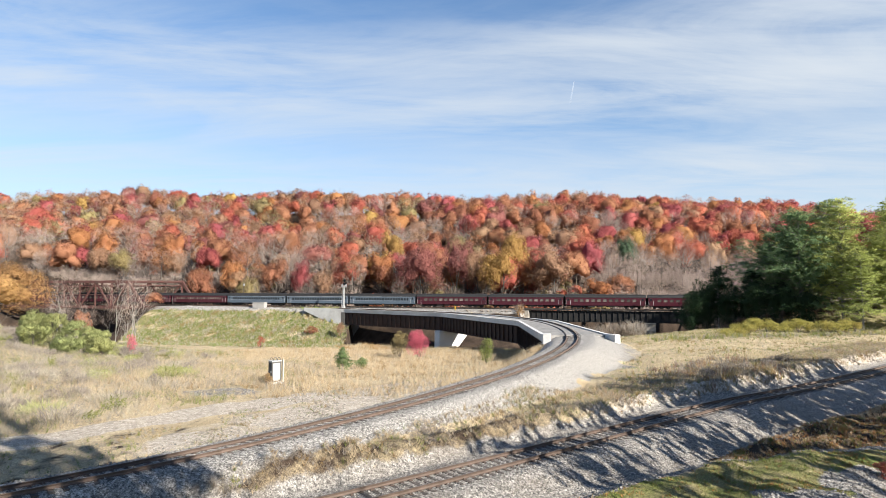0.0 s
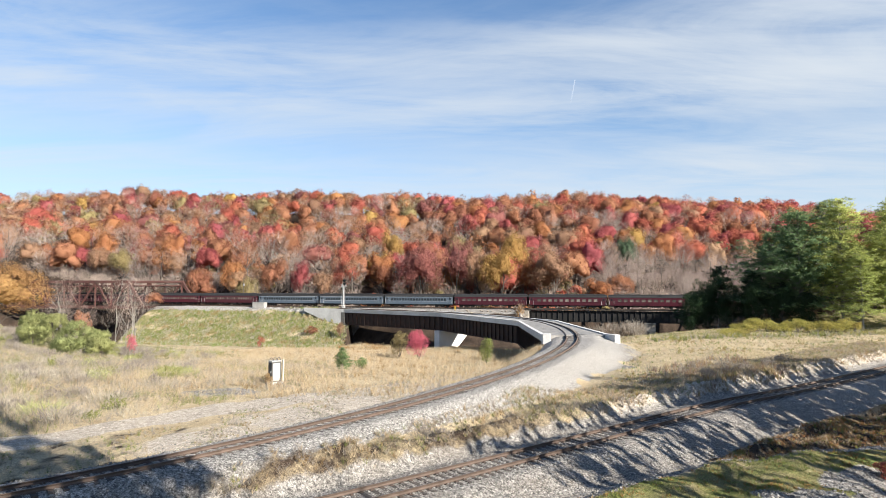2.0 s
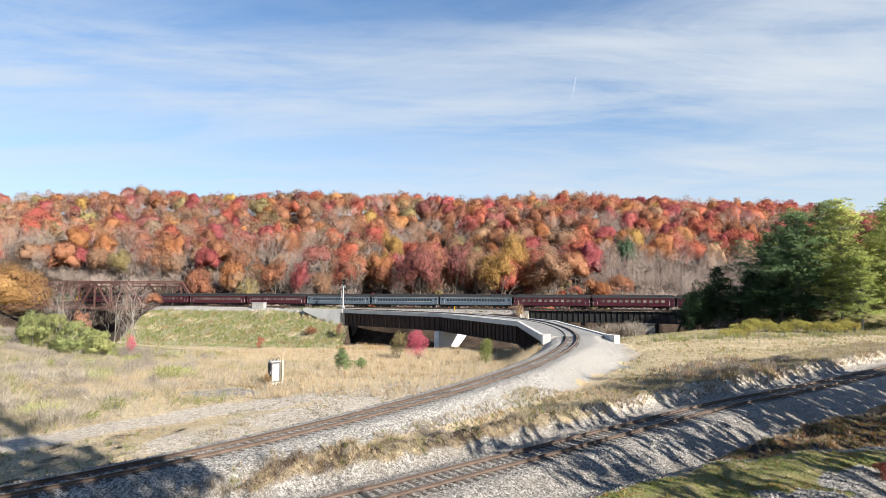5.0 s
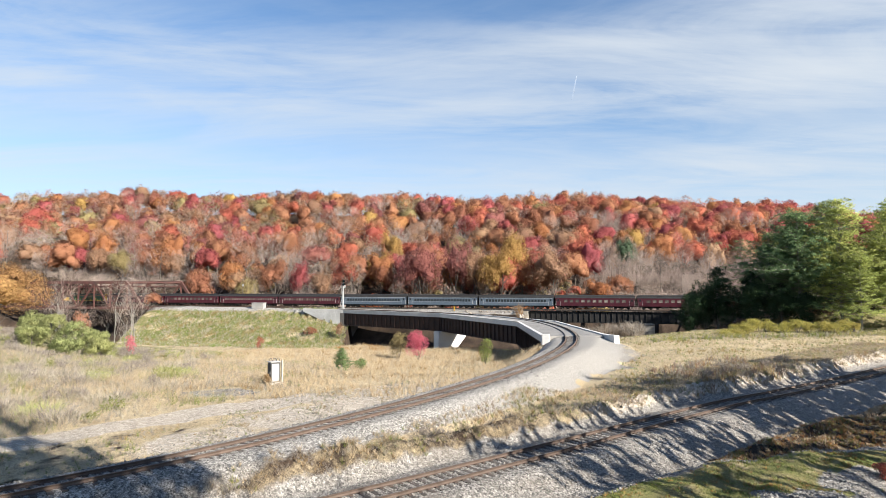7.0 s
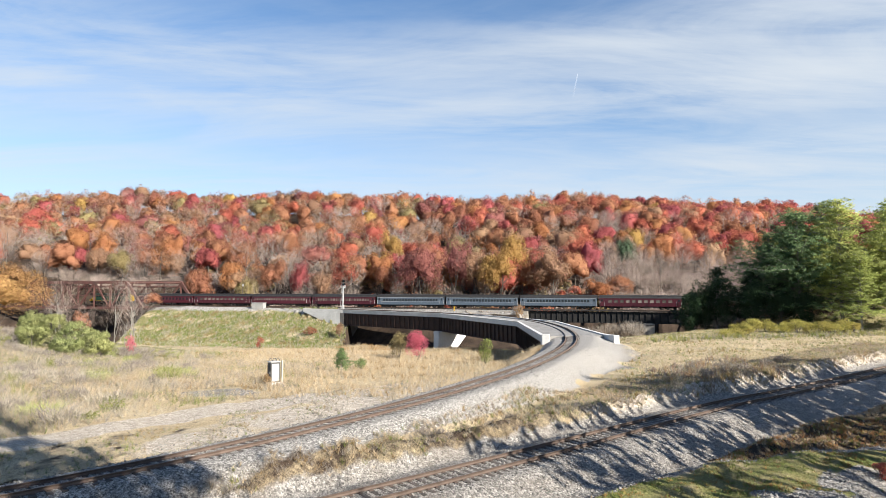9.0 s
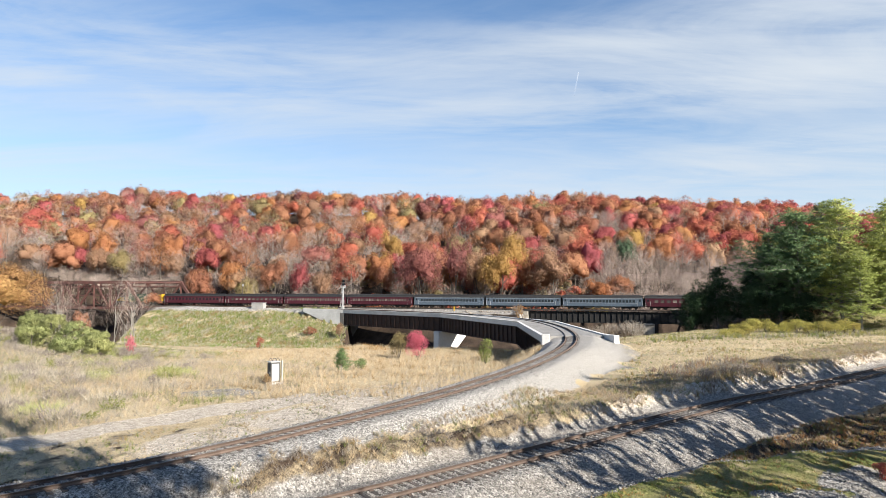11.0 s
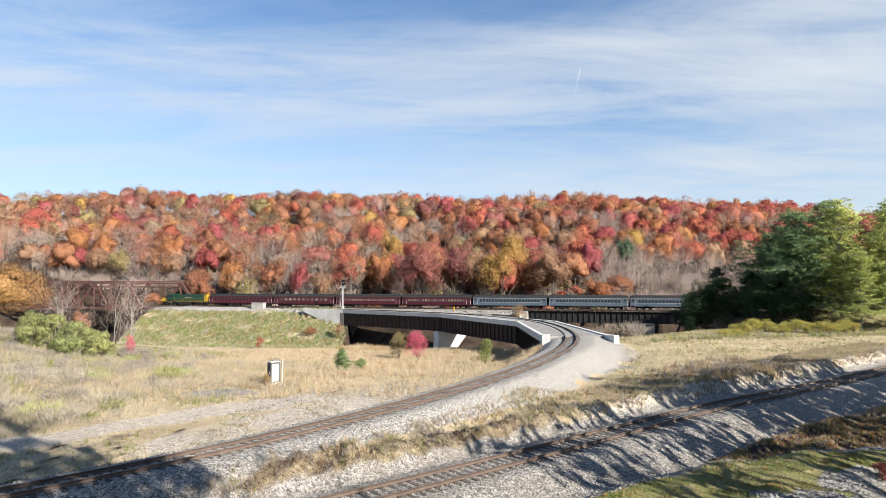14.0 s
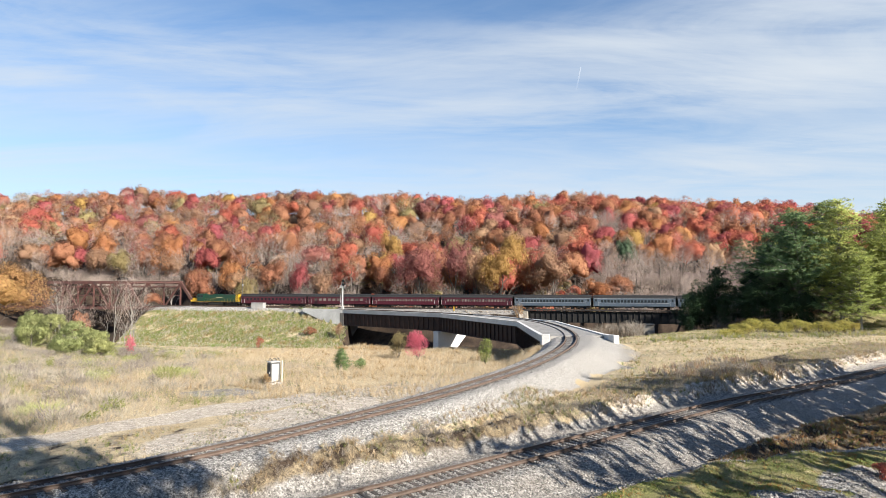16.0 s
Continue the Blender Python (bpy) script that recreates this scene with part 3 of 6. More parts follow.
def build_ground():
    xs = grid_lines([(-3000, 500), (-1000, 80), (-320, 16), (-120, 3.0), (-50, 0.8), (-10, 0.5), (40, 0.7), (75, 2.5), (140, 12), (380, 80), (1000, 500), (3000, 0)])
    ys = grid_lines([(-2500, 400), (-500, 60), (-40, 6), (8, 0.9), (22, 0.5), (62, 0.8), (100, 1.6), (235, 8), (620, 60), (1000, 500), (4500, 0)])
    X, Y = np.meshgrid(xs, ys)
    x, y = X.ravel(), Y.ravel()
    z = height(x, y)
    n, k = len(xs), len(ys)
    i = (np.arange(k - 1)[:, None] * n + np.arange(n - 1)[None]).ravel()
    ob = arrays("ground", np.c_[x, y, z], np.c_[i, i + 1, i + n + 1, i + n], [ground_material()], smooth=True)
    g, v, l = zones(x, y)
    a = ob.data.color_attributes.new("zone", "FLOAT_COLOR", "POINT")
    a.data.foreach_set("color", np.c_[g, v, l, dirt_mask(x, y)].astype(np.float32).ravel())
    stone = (1 - smooth(5.5, 7.5, dist_to(BRANCH_L, x, y)[0])) * smooth(3.5, 5.0, dist_to(SIDING_L, x, y)[0])
    ob.data.attributes.new("fresh", "FLOAT", "POINT").data.foreach_set("value", (0.85 * stone).astype(np.float32))
    return tagged(ob, "dry straw meadow, gravel beds and leaf-covered hillside", "ground", kind="structure")


build_ground()


# ---- tracks ----
def rail_mesh(line, offset, lift, bank=0.0):
    """A rail: foot, web and head swept along the line, offset to its left."""
    d, n = sides(line)
    prof = np.array([(-0.07, 0.0), (-0.07, 0.02), (-0.012, 0.035), (-0.012, 0.13), (-0.036, 0.14), (-0.036, 0.175), (0.036, 0.175), (0.036, 0.14), (0.012, 0.13), (0.012, 0.035), (0.07, 0.02), (0.07, 0.0)])
    k = len(prof)
    pts = np.zeros((len(line), k, 3))
    pts[:, :, :2] = line[:, None, :2] + n[:, None, :] * (offset + prof[None, :, 0:1])
    pts[:, :, 2] = line[:, None, 2] + lift + prof[None, :, 1] - 0.175 - bank * offset / 1.5
    i = (np.arange(len(line) - 1)[:, None] * k + np.arange(k)[None]).ravel()
    j = (np.arange(len(line) - 1)[:, None] * k + (np.arange(k) + 1)[None] % k).ravel()
    faces = np.c_[i, j, j + k, i + k]
    index = np.tile(np.array([0, 0, 0, 0, 0, 1, 0, 0, 0, 0, 0, 0]), len(line) - 1)
    return pts.reshape(-1, 3), faces, index


def tie_mesh(seed, length=2.6):
    bm = bmesh.new()
    r = random.Random(seed)
    box(bm, 0, 0, 0, length * r.uniform(0.97, 1.02), 0.23, 0.18, bevel=0.012)
    for v in bm.verts:
        v.co += Vector((r.uniform(-0.02, 0.02), r.uniform(-0.012, 0.012), r.uniform(-0.008, 0.008)))
    me = bpy.data.meshes.new("tie")
    bm.to_mesh(me)
    bm.free()
    me.materials.append(TIE)
    return me


TIES = [tie_mesh(s) for s in range(4)]


def plate_mesh():
    bm = bmesh.new()
    box(bm, 0, 0, 0, 0.36, 0.19, 0.025)
    for dx in (-0.11, 0.11):
        box(bm, dx, 0.05, 0.03, 0.03, 0.03, 0.05)
    me = bpy.data.meshes.new("tie_plate")
    bm.to_mesh(me)
    bm.free()
    me.materials.append(RUST)
    return me


PLATE = plate_mesh()


def build_track(name, label, line, picked, bank=0.0, spacing=0.53, lift=0.0, dark=None):
    """Rails as parts, the picked ties singly, the rest of the ties joined."""
    top = thing(name, label, "railway track", kind_group(name))
    for side in (0.752, -0.752):
        v, f, i = rail_mesh(line, side, lift, bank)
        arrays("rail", v, f, [RUST, RAILTOP], top, i)
    s = np.r_[0, np.cumsum(np.linalg.norm(np.diff(line[:, :2], axis=0), axis=1))]
    t = np.arange(0.3, s[-1], spacing)
    d, n = sides(line)
    rr = random.Random(7)
    rest_v, rest_f = [], []
    cube = np.array([(a, b, c) for a in (-1, 1) for b in (-1, 1) for c in (-1, 1)], float) * (1.3, 0.115, 0.09)
    quad = np.array([(0, 1, 3, 2), (4, 6, 7, 5), (0, 4, 5, 1), (2, 3, 7, 6), (0, 2, 6, 4), (1, 5, 7, 3)])
    for u in t:
        c = [np.interp(u, s, line[:, k]) for k in range(3)]
        nx, ny = np.interp(u, s, n[:, 0]), np.interp(u, s, n[:, 1])
        ang = math.degrees(math.atan2(ny, nx)) + rr.uniform(-1.5, 1.5)
        z = c[2] + lift - 0.175 - 0.025 - 0.09
        m = pose(c[0] + rr.uniform(-0.03, 0.03), c[1], z + rr.uniform(-0.012, 0.008), 0, math.degrees(math.atan(bank / 1.5)), ang)
        if picked(c[0], c[1]):
            ob = new("tie", rr.choice(TIES))
            ob.parent, ob.matrix_basis = top, m
            for e in (-0.752, 0.752):
                pl = new("tie_plate", PLATE)
                pl.parent, pl.matrix_basis = ob, pose(e, 0, 0.1)
        else:
            rest_f.append(quad + 8 * len(rest_v))
            rest_v.append(cube @ np.array(m.to_3x3()).T + np.array(m.translation))
    if rest_v:
        tagged(arrays("ties", np.vstack(rest_v), np.vstack(rest_f), [dark or TIE], top), kind="stuff")
    return top


def kind_group(name):
    return "railway tracks"


MAIN_L = np.array([(MAIN_A.x + MAIN_D.x * s, MAIN_A.y + MAIN_D.y * s, 0.0) for s in np.arange(-150, 260, 2.0)])


def build_tracks():
    build_track("branch_track", "rusty curving branch track on pale gravel ballast", BRANCH_L, lambda x, y: 22 < y < 92 and x > -22, bank=0.11)
    build_track("siding_track", "rusty straight siding with weathered wooden ties", SIDING_L, lambda x, y: 24 < y < 80)
    build_track("main_track", "straight main line behind the curved bridge", MAIN_L, lambda x, y: False, dark=TIE_BLACK)


# ---- curved girder bridge on the branch ----
def build_bridge():
    """Two girder spans on chords of the curve, a ballast trough with concrete edge beams, wing walls, abutments and a pier."""
    top = thing("girder_bridge", "curved railway bridge of dark steel girders with pale concrete parapets", "railway bridge")
    c = BRANCH_L
    d, n = sides(c)

    def at(y_or_i, off):
        i = int(np.argmin(np.abs(c[:, 1] - y_or_i)))
        return Vector((c[i, 0] + n[i, 0] * off, c[i, 1] + n[i, 1] * off, c[i, 2]))

    stops = [190.8, 163.9, 125.5]
    inner = [at(y, o) for y, o in zip(stops, (2.9, 2.9, 4.2))] + [Vector((14.9, 89.5, 0))]
    outer = [at(y, o) for y, o in zip(stops, (-2.9, -2.9, -3.9))] + [Vector((24.5, 90.0, 0))]
    for i in range(3):
        for rail in (inner, outer):
            a, b = rail[i].copy(), rail[i + 1].copy()
            # edge beam with a small lip
            bm = bmesh.new()
            deep = 3.0 if i == 2 and rail is outer else 1.0
            a.z = b.z = -0.35 - deep / 2
            beam(bm, a, b, 0.45, deep)
            a.z = b.z = -0.38
            beam(bm, a, b, 0.58, 0.16)
            part("parapet", bm, CONCRETE, top, "pale concrete parapet")
            if i == 2 and rail is outer:
                continue
            # plate girder: web, flanges, stiffeners
            bm = bmesh.new()
            a.z = b.z = -3.2
            beam(bm, a, b, 0.06, 3.6)
            for z, h in ((-1.42, 0.1), (-5.0, 0.1)):
                a.z = b.z = z
                beam(bm, a, b, 0.6, h)
            g = part("girder", bm, GIRDER, top, "dark weathering steel plate girder")
            along = (b - a).normalized()
            count = max(8, int((b - a).length / 1.9))
            side = Vector((-along.y, along.x, 0))
            for k in range(count + 1):
                p = a.lerp(b, (k + 0.3) / (count + 0.6))
                bm = bmesh.new()
                q = Matrix.Translation((p.x, p.y, -3.2)) @ along.to_track_quat("X", "Z").to_matrix().to_4x4()
                for s in (-1, 1):
                    box(bm, 0, 0.15 * s, 0, 0.1, 0.24, 3.48, q)
                part("stiffener", bm, GIRDER, g)
        # gravel-filled deck between the edge beams
        bm = bmesh.new()
        vs = [bm.verts.new((p.x, p.y, z)) for z in (-1.4, -0.46) for p in (inner[i], inner[i + 1], outer[i + 1], outer[i])]
        for f in ((0, 1, 2, 3), (7, 6, 5, 4), (0, 4, 5, 1), (1, 5, 6, 2), (2, 6, 7, 3), (3, 7, 4, 0)):
            bm.faces.new([vs[k] for k in f])
        bmesh.ops.recalc_face_normals(bm, faces=bm.faces)
        part("deck", bm, STONE, top, "gravel-filled deck")
    # pier: a wide concrete wall with a sloping foot
    m = (inner[1] + outer[1]) / 2
    ax = (inner[1] - outer[1]).normalized()
    q = Matrix.Translation((m.x, m.y, 0)) @ Vector((ax.x, ax.y, 0)).to_track_quat("X", "Z").to_matrix().to_4x4()
    bm = bmesh.new()
    base = hz(m.x, m.y) - 0.6
    box(bm, 1.4, 0, (-6.0 + base) / 2, 6.0, 2.0, -6.0 - base, q, bevel=0.08)
    # hammerhead, cut back below on the outer side
    head = [(4.6, -5.05), (-6.6, -5.05), (-6.2, -5.9), (-1.55, -10.3), (4.6, -10.3)]
    vs = [bm.verts.new(q @ Vector((x, y, z))) for y in (-1.02, 1.02) for x, z in head]
    for f in [(0, 1, 2, 3, 4), (9, 8, 7, 6, 5)] + [(k, k + 5, (k + 1) % 5 + 5, (k + 1) % 5) for k in range(5)]:
        bm.faces.new([vs[k] for k in f])
    bmesh.ops.recalc_face_normals(bm, faces=bm.faces)
    part("pier", bm, CONCRETE, top, "pale concrete pier")

    def wall(pts, thick, name, label):
        """A wall through (x, y, top, bottom) corners."""
        bm = bmesh.new()
        for (x0, y0, t0, b0), (x1, y1, t1, b1) in zip(pts, pts[1:]):
            dx = Vector((x1 - x0, y1 - y0, 0)).normalized()
            nn = Vector((-dx.y, dx.x, 0)) * thick / 2
            vs = []
            for x, y, t, b in ((x0, y0, t0, b0), (x1, y1, t1, b1)):
                for s in (1, -1):
                    for z in (b, t):
                        vs.append(bm.verts.new((x + nn.x * s, y + nn.y * s, z)))
            for f in ((0, 1, 3, 2), (4, 6, 7, 5), (0, 4, 5, 1), (2, 3, 7, 6), (1, 5, 7, 3), (0, 2, 6, 4)):
                bm.faces.new([vs[k] for k in f])
        bmesh.ops.recalc_face_normals(bm, faces=bm.faces)
        part(name, bm, CONCRETE, top, label)

    a = inner[3]
    wall([(a.x, a.y, -0.26, -3.2), (15.25, 88.0, -0.12, -3.4)], 0.62, "wing_wall", "pale concrete wing wall")
    wall([(15.3, 88.3, -0.08, -3.6), (15.0, 87.25, -0.08, -3.6)], 1.0, "end_block", "pale concrete end block")
    a = outer[3]
    wall([(a.x, a.y, -0.26, -4.0), (24.75, 87.3, -0.18, -4.0)], 0.62, "wing_wall", "pale concrete wing wall")
    wall([(24.55, 87.6, -0.14, -4.0), (25.05, 86.5, -0.14, -4.0)], 0.95, "end_block", "pale concrete end block")
    a = inner[0]
    wall([(a.x, a.y, -0.3, -6.5), (a.x - 14.3, a.y + 8.8, -0.2, -1.2)], 0.7, "wing_wall", "tapering concrete wing wall")
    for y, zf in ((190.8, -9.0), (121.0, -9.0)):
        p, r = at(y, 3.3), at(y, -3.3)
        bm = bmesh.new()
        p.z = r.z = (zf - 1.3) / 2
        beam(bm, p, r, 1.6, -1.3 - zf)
        part("abutment", bm, SHADED_CONCRETE, top, "concrete abutment painted dark for shade")


# ---- main line: deck girder bridge and truss bridge ----
def main_at(s, off=0.0, z=0.0):
    return Vector((MAIN_A.x + MAIN_D.x * s + MAIN_N.x * off, MAIN_A.y + MAIN_D.y * s + MAIN_N.y * off, z))


def build_deck_bridge():
    top = thing("deck_bridge", "old black girder bridge on stone piers carrying the main line", "railway bridge")
    spans = [98.0, 133.5, 182.0]
    for a, b in zip(spans, spans[1:]):
        for off in (-1.6, 1.6):
            bm = bmesh.new()
            beam(bm, main_at(a, off, -2.4), main_at(b, off, -2.4), 0.06, 3.2)
            for z in (-0.8, -4.0):
                beam(bm, main_at(a, off, z), main_at(b, off, z), 0.5, 0.1)
            g = part("girder", bm, BLACKIRON, top, "black plate girder")
            for k in range(22):
                bm = bmesh.new()
                p = main_at(a + (b - a) * (k + 0.5) / 22, off - 0.17, -2.4)
                beam(bm, p + Vector((0, 0, -1.55)), p + Vector((0, 0, 1.55)), 0.28, 0.1)
                part("stiffener", bm, BLACKIRON, g)
    bm = bmesh.new()
    for off in (-2.4, 2.4):
        beam(bm, main_at(96, off, -0.3), main_at(184, off, -0.3), 0.25, 0.3)
    part("guard_timber", bm, TIE_BLACK, top, "dark guard timbers")
    for s in (133.5, 182.0):
        ob = main_at(s)
        zf = -11.5
        q = Matrix.Translation((ob.x, ob.y, 0)) @ Vector((MAIN_D.x, MAIN_D.y, 0)).to_track_quat("X", "Z").to_matrix().to_4x4()
        z = zf
        r = random.Random(int(s))
        while z < -4.3:
            h = min(0.7, -4.2 - z)
            w = 2.6 + (-4.2 - z) * 0.09
            bm = bmesh.new()
            box(bm, 0, 0, z + h / 2, w + r.uniform(-0.05, 0.05), 6.4 + (-4.2 - z) * 0.09, h - 0.03, q, bevel=0.03)
            part("stone_course", bm, OLD_STONE, top, "course of cut stone")
            z += 0.7
        bm = bmesh.new()
        box(bm, 0, 0, -4.15, 3.0, 7.0, 0.35, q, bevel=0.04)
        part("pier_cap", bm, OLD_STONE, top, "cut stone pier cap")
    q = Matrix.Translation(main_at(96.4)) @ Vector((MAIN_D.x, MAIN_D.y, 0)).to_track_quat("X", "Z").to_matrix().to_4x4()
    r = random.Random(3)
    for k in range(14):
        bm = bmesh.new()
        box(bm, r.uniform(-0.05, 0.05), 0, -11.5 + k * 0.8, 3.0 + (13 - k) * 0.1, 7.0, 0.77, q, bevel=0.03)
        part("stone_course", bm, OLD_STONE, top, "course of cut stone")


def build_truss():
    """A skewed through truss: two sloping-ended side trusses, top bracing, portals and floor."""
    top = thing("truss_bridge", "rusty red steel through truss bridge over the creek", "railway bridge")
    z0, z1, panel = -1.3, 8.5, 7.6

    def member(name, p, q, w, h):
        bm = bmesh.new()
        beam(bm, p, q, w, h)
        part(name, bm, TRUSS, top)

    def side(off, s_end, count):
        xs = [s_end - k * panel for k in range(count + 1)]
        P = lambda k, z: main_at(xs[k], off, z)
        member("bottom_chord", P(0, z0), P(count, z0), 0.5, 0.65)
        member("end_post", P(0, z0), P(1, z1), 0.75, 0.9)
        member("end_post", P(count, z0), P(count - 1, z1), 0.55, 0.6)
        member("top_chord", P(1, z1), P(count - 1, z1), 0.8, 1.0)
        member("lattice_girder", P(1, z1 - 1.75), P(count - 1, z1 - 1.75), 0.3, 0.35)
        for k in range(1, count):
            member("post", P(k, z0), P(k, z1), 0.45, 0.5)
        for k in range(1, count - 1):
            ends = (P(k, z1), P(k + 1, z0)) if k % 2 else (P(k, z0), P(k + 1, z1))
            member("diagonal", *ends, 0.45, 0.6)
        member("side_rail", P(1, (z0 + z1) / 2), P(count - 1, (z0 + z1) / 2), 0.18, 0.22)
        return xs

    near = side(-4.6, -44.5, 9)
    far = side(4.6, -28.0, 9)
    for k in range(1, 9):
        bm = bmesh.new()
        a, b = main_at(near[k], -4.6, z1), main_at(far[k], 4.6, z1)
        beam(bm, a, b, 0.35, 0.45)
        beam(bm, a - Vector((0, 0, 1.4)), b - Vector((0, 0, 1.4)), 0.2, 0.3)
        if k < 8:
            beam(bm, a, main_at(far[k + 1], 4.6, z1), 0.16, 0.2)
            beam(bm, b, main_at(near[k + 1], -4.6, z1), 0.16, 0.2)
        part("top_brace", bm, TRUSS, top)
    for k in range(0, 10):
        bm = bmesh.new()
        beam(bm, main_at(near[k], -4.6, z0), main_at(far[k], 4.6, z0), 0.4, 0.8)
        part("floor_beam", bm, TRUSS, top)
    for off in (-1.0, 1.0):
        bm = bmesh.new()
        beam(bm, main_at(-112, off, -0.75), main_at(-34, off, -0.75), 0.35, 0.6)
        part("stringer", bm, TRUSS, top)
    for s in (-38.0,):
        q = Matrix.Translation(main_at(s)) @ Vector((MAIN_D.x, MAIN_D.y, 0)).to_track_quat("X", "Z").to_matrix().to_4x4()
        for k in range(12):
            bm = bmesh.new()
            box(bm, 0, 0, -11.3 + k * 0.8, 4.0, 12.0, 0.77, q, bevel=0.03)
            part("stone_course", bm, OLD_STONE, top, "course of cut stone")


build_bridge()
build_deck_bridge()
build_truss()


# ---- train ----
CAR = 24.0
MOVERS = []


def wheelset(parent, x, r=0.46):
    bm = bmesh.new()
    for y in (-0.75, 0.75):
        rod(bm, (0, y - 0.07, 0), (0, y + 0.07, 0), r, seg=18)
    rod(bm, (0, -0.85, 0), (0, 0.85, 0), 0.09)
    ob = part("wheelset", bm, UNDER, parent)
    ob.location = (x, 0, r)
    return ob


def bogie(parent, x, six):
    bm = bmesh.new()
    half = 1.9 if six else 1.35
    for y in (-0.98, 0.98):
        box(bm, x, y, 0.62, 2 * half + 0.9, 0.16, 0.26, bevel=0.03)
        for k in ((-half, 0, half) if six else (-half, half)):
            box(bm, x + k, y, 0.47, 0.36, 0.2, 0.4)
        box(bm, x, y, 0.36, 1.3, 0.14, 0.16)
        for k in (-0.3, 0.3):
            rod(bm, (x + k, y * 1.04, 0.36), (x + k, y * 1.04, 0.62), 0.11)
    box(bm, x, 0, 0.7, 0.5, 2.0, 0.25)
    return part("bogie", bm, UNDER, parent), [x + k for k in ((-half, 0, half) if six else (-half, half))]


def coach(name, label, paint, windows, group, trim=None, L=23.2):
    """A heavyweight coach on its rails, its middle at the origin: body with real window openings, clerestory roof, vestibules, trucks."""
    top = thing(name, label, "railway coach", group)
    W, z0, z1 = 2.95, 1.05, 3.42
    sill, head = 2.12, 2.88
    # side walls: sill band, head band and the piers between the windows
    bm = bmesh.new()
    ww = windows["w"]
    xs = windows["at"]
    for y in (-W / 2, W / 2):
        box(bm, 0, y, (z0 + sill) / 2, L, 0.1, sill - z0)
        box(bm, 0, y, (z1 + head) / 2, L, 0.1, z1 - head)
        edges = [-L / 2] + [e for x in xs for e in (x - ww / 2, x + ww / 2)] + [L / 2]
        for a, b in zip(edges[::2], edges[1::2]):
            box(bm, (a + b) / 2, y, (sill + head) / 2, b - a, 0.1, head - sill)
        box(bm, 0, y * 1.03, sill - 0.08, L, 0.05, 0.1)
        box(bm, 0, y * 1.03, z0 + 0.1, L, 0.05, 0.16)
    for x in (-L / 2, L / 2):
        for y in (-0.95, 0.95):
            box(bm, x, y, (z0 + z1) / 2, 0.1, 1.0, z1 - z0)
        box(bm, x, 0, 3.15, 0.1, 0.95, 0.5)
    box(bm, 0, 0, z0 - 0.04, L, W, 0.12)
    part("body", bm, paint, top)
    # clerestory roof with rounded ends
    bm = bmesh.new()
    prof = [(-1.56, 3.40), (-1.5, 3.56), (-1.2, 3.74), (-0.82, 3.86), (-0.8, 4.12), (-0.55, 4.28), (0, 4.36)]
    prof = prof + [(-y, z) for y, z in reversed(prof[:-1])]
    rings = []
    for x, f in ((-L / 2 - 0.25, 0.82), (-L / 2 + 0.3, 0.95), (-L / 2 + 1.2, 1.0), (L / 2 - 1.2, 1.0), (L / 2 - 0.3, 0.95), (L / 2 + 0.25, 0.82)):
        rings.append([bm.verts.new((x, y, 3.40 + (z - 3.40) * f)) for y, z in prof])
    for a, b in zip(rings, rings[1:]):
        for k in range(len(prof) - 1):
            bm.faces.new((a[k], b[k], b[k + 1], a[k + 1]))
        bm.faces.new((a[-1], b[-1], b[0], a[0]))
    bm.faces.new(rings[0][::-1])
    bm.faces.new(rings[-1])
    bmesh.ops.recalc_face_normals(bm, faces=bm.faces)
    for k in range(7):
        box(bm, -9 + 3 * k, 0, 4.42, 0.4, 0.4, 0.2, bevel=0.05)
    part("roof", bm, ROOFGREY, top, "sooty grey clerestory roof")
    pane = bmesh.new()
    box(pane, 0, 0, 0, ww + 0.04, 0.03, head - sill + 0.04)
    first = None
    for y in (-W / 2 + 0.0, W / 2):
        for x in xs:
            if first is None:
                first = part("window", pane, windows.get("glass", GLASS), top, "coach window")
                ob = first
            else:
                ob = new("window", first.data)
                ob.parent = top
                tagged(ob, "coach window")
            ob.location = (x, y, (sill + head) / 2)
    for x in (-L / 2 + 0.75, L / 2 - 0.75):
        for y in (-W / 2, W / 2):
            bm = bmesh.new()
            box(bm, x, y * 1.035, 2.2, 0.86, 0.05, 2.2, bevel=0.02)
            d = part("door", bm, windows.get("door", paint), top)
            bm = bmesh.new()
            box(bm, x, y * 1.06, 2.75, 0.5, 0.03, 0.65)
            part("pane", bm, GLASS, d)
            bm = bmesh.new()
            for k in range(3):
                box(bm, x, y * (0.97 + 0.02 * k), 0.98 - 0.25 * k, 0.8, 0.3, 0.05)
            part("step", bm, UNDER, top)
    for x in (-L / 2 - 0.22, L / 2 + 0.22):
        bm = bmesh.new()
        for k in range(4):
            box(bm, x - 0.16 + 0.1 * k, 0, 2.25, 0.05, 1.1 - 0.06 * (k % 2), 2.3)
        box(bm, x, 0, 0.88, 0.5, 0.25, 0.25)
        part("gangway", bm, UNDER, top, "black pleated gangway")
    for x in (-L / 2 + 1.42, L / 2 - 1.42, -L / 2 + 0.12, L / 2 - 0.12):
        bm = bmesh.new()
        for y in (-W / 2, W / 2):
            rod(bm, (x, y * 1.06, 1.2), (x, y * 1.06, 2.5), 0.035, seg=6)
        part("grab_iron", bm, GALV, top, "pale grab iron")
    bm = bmesh.new()
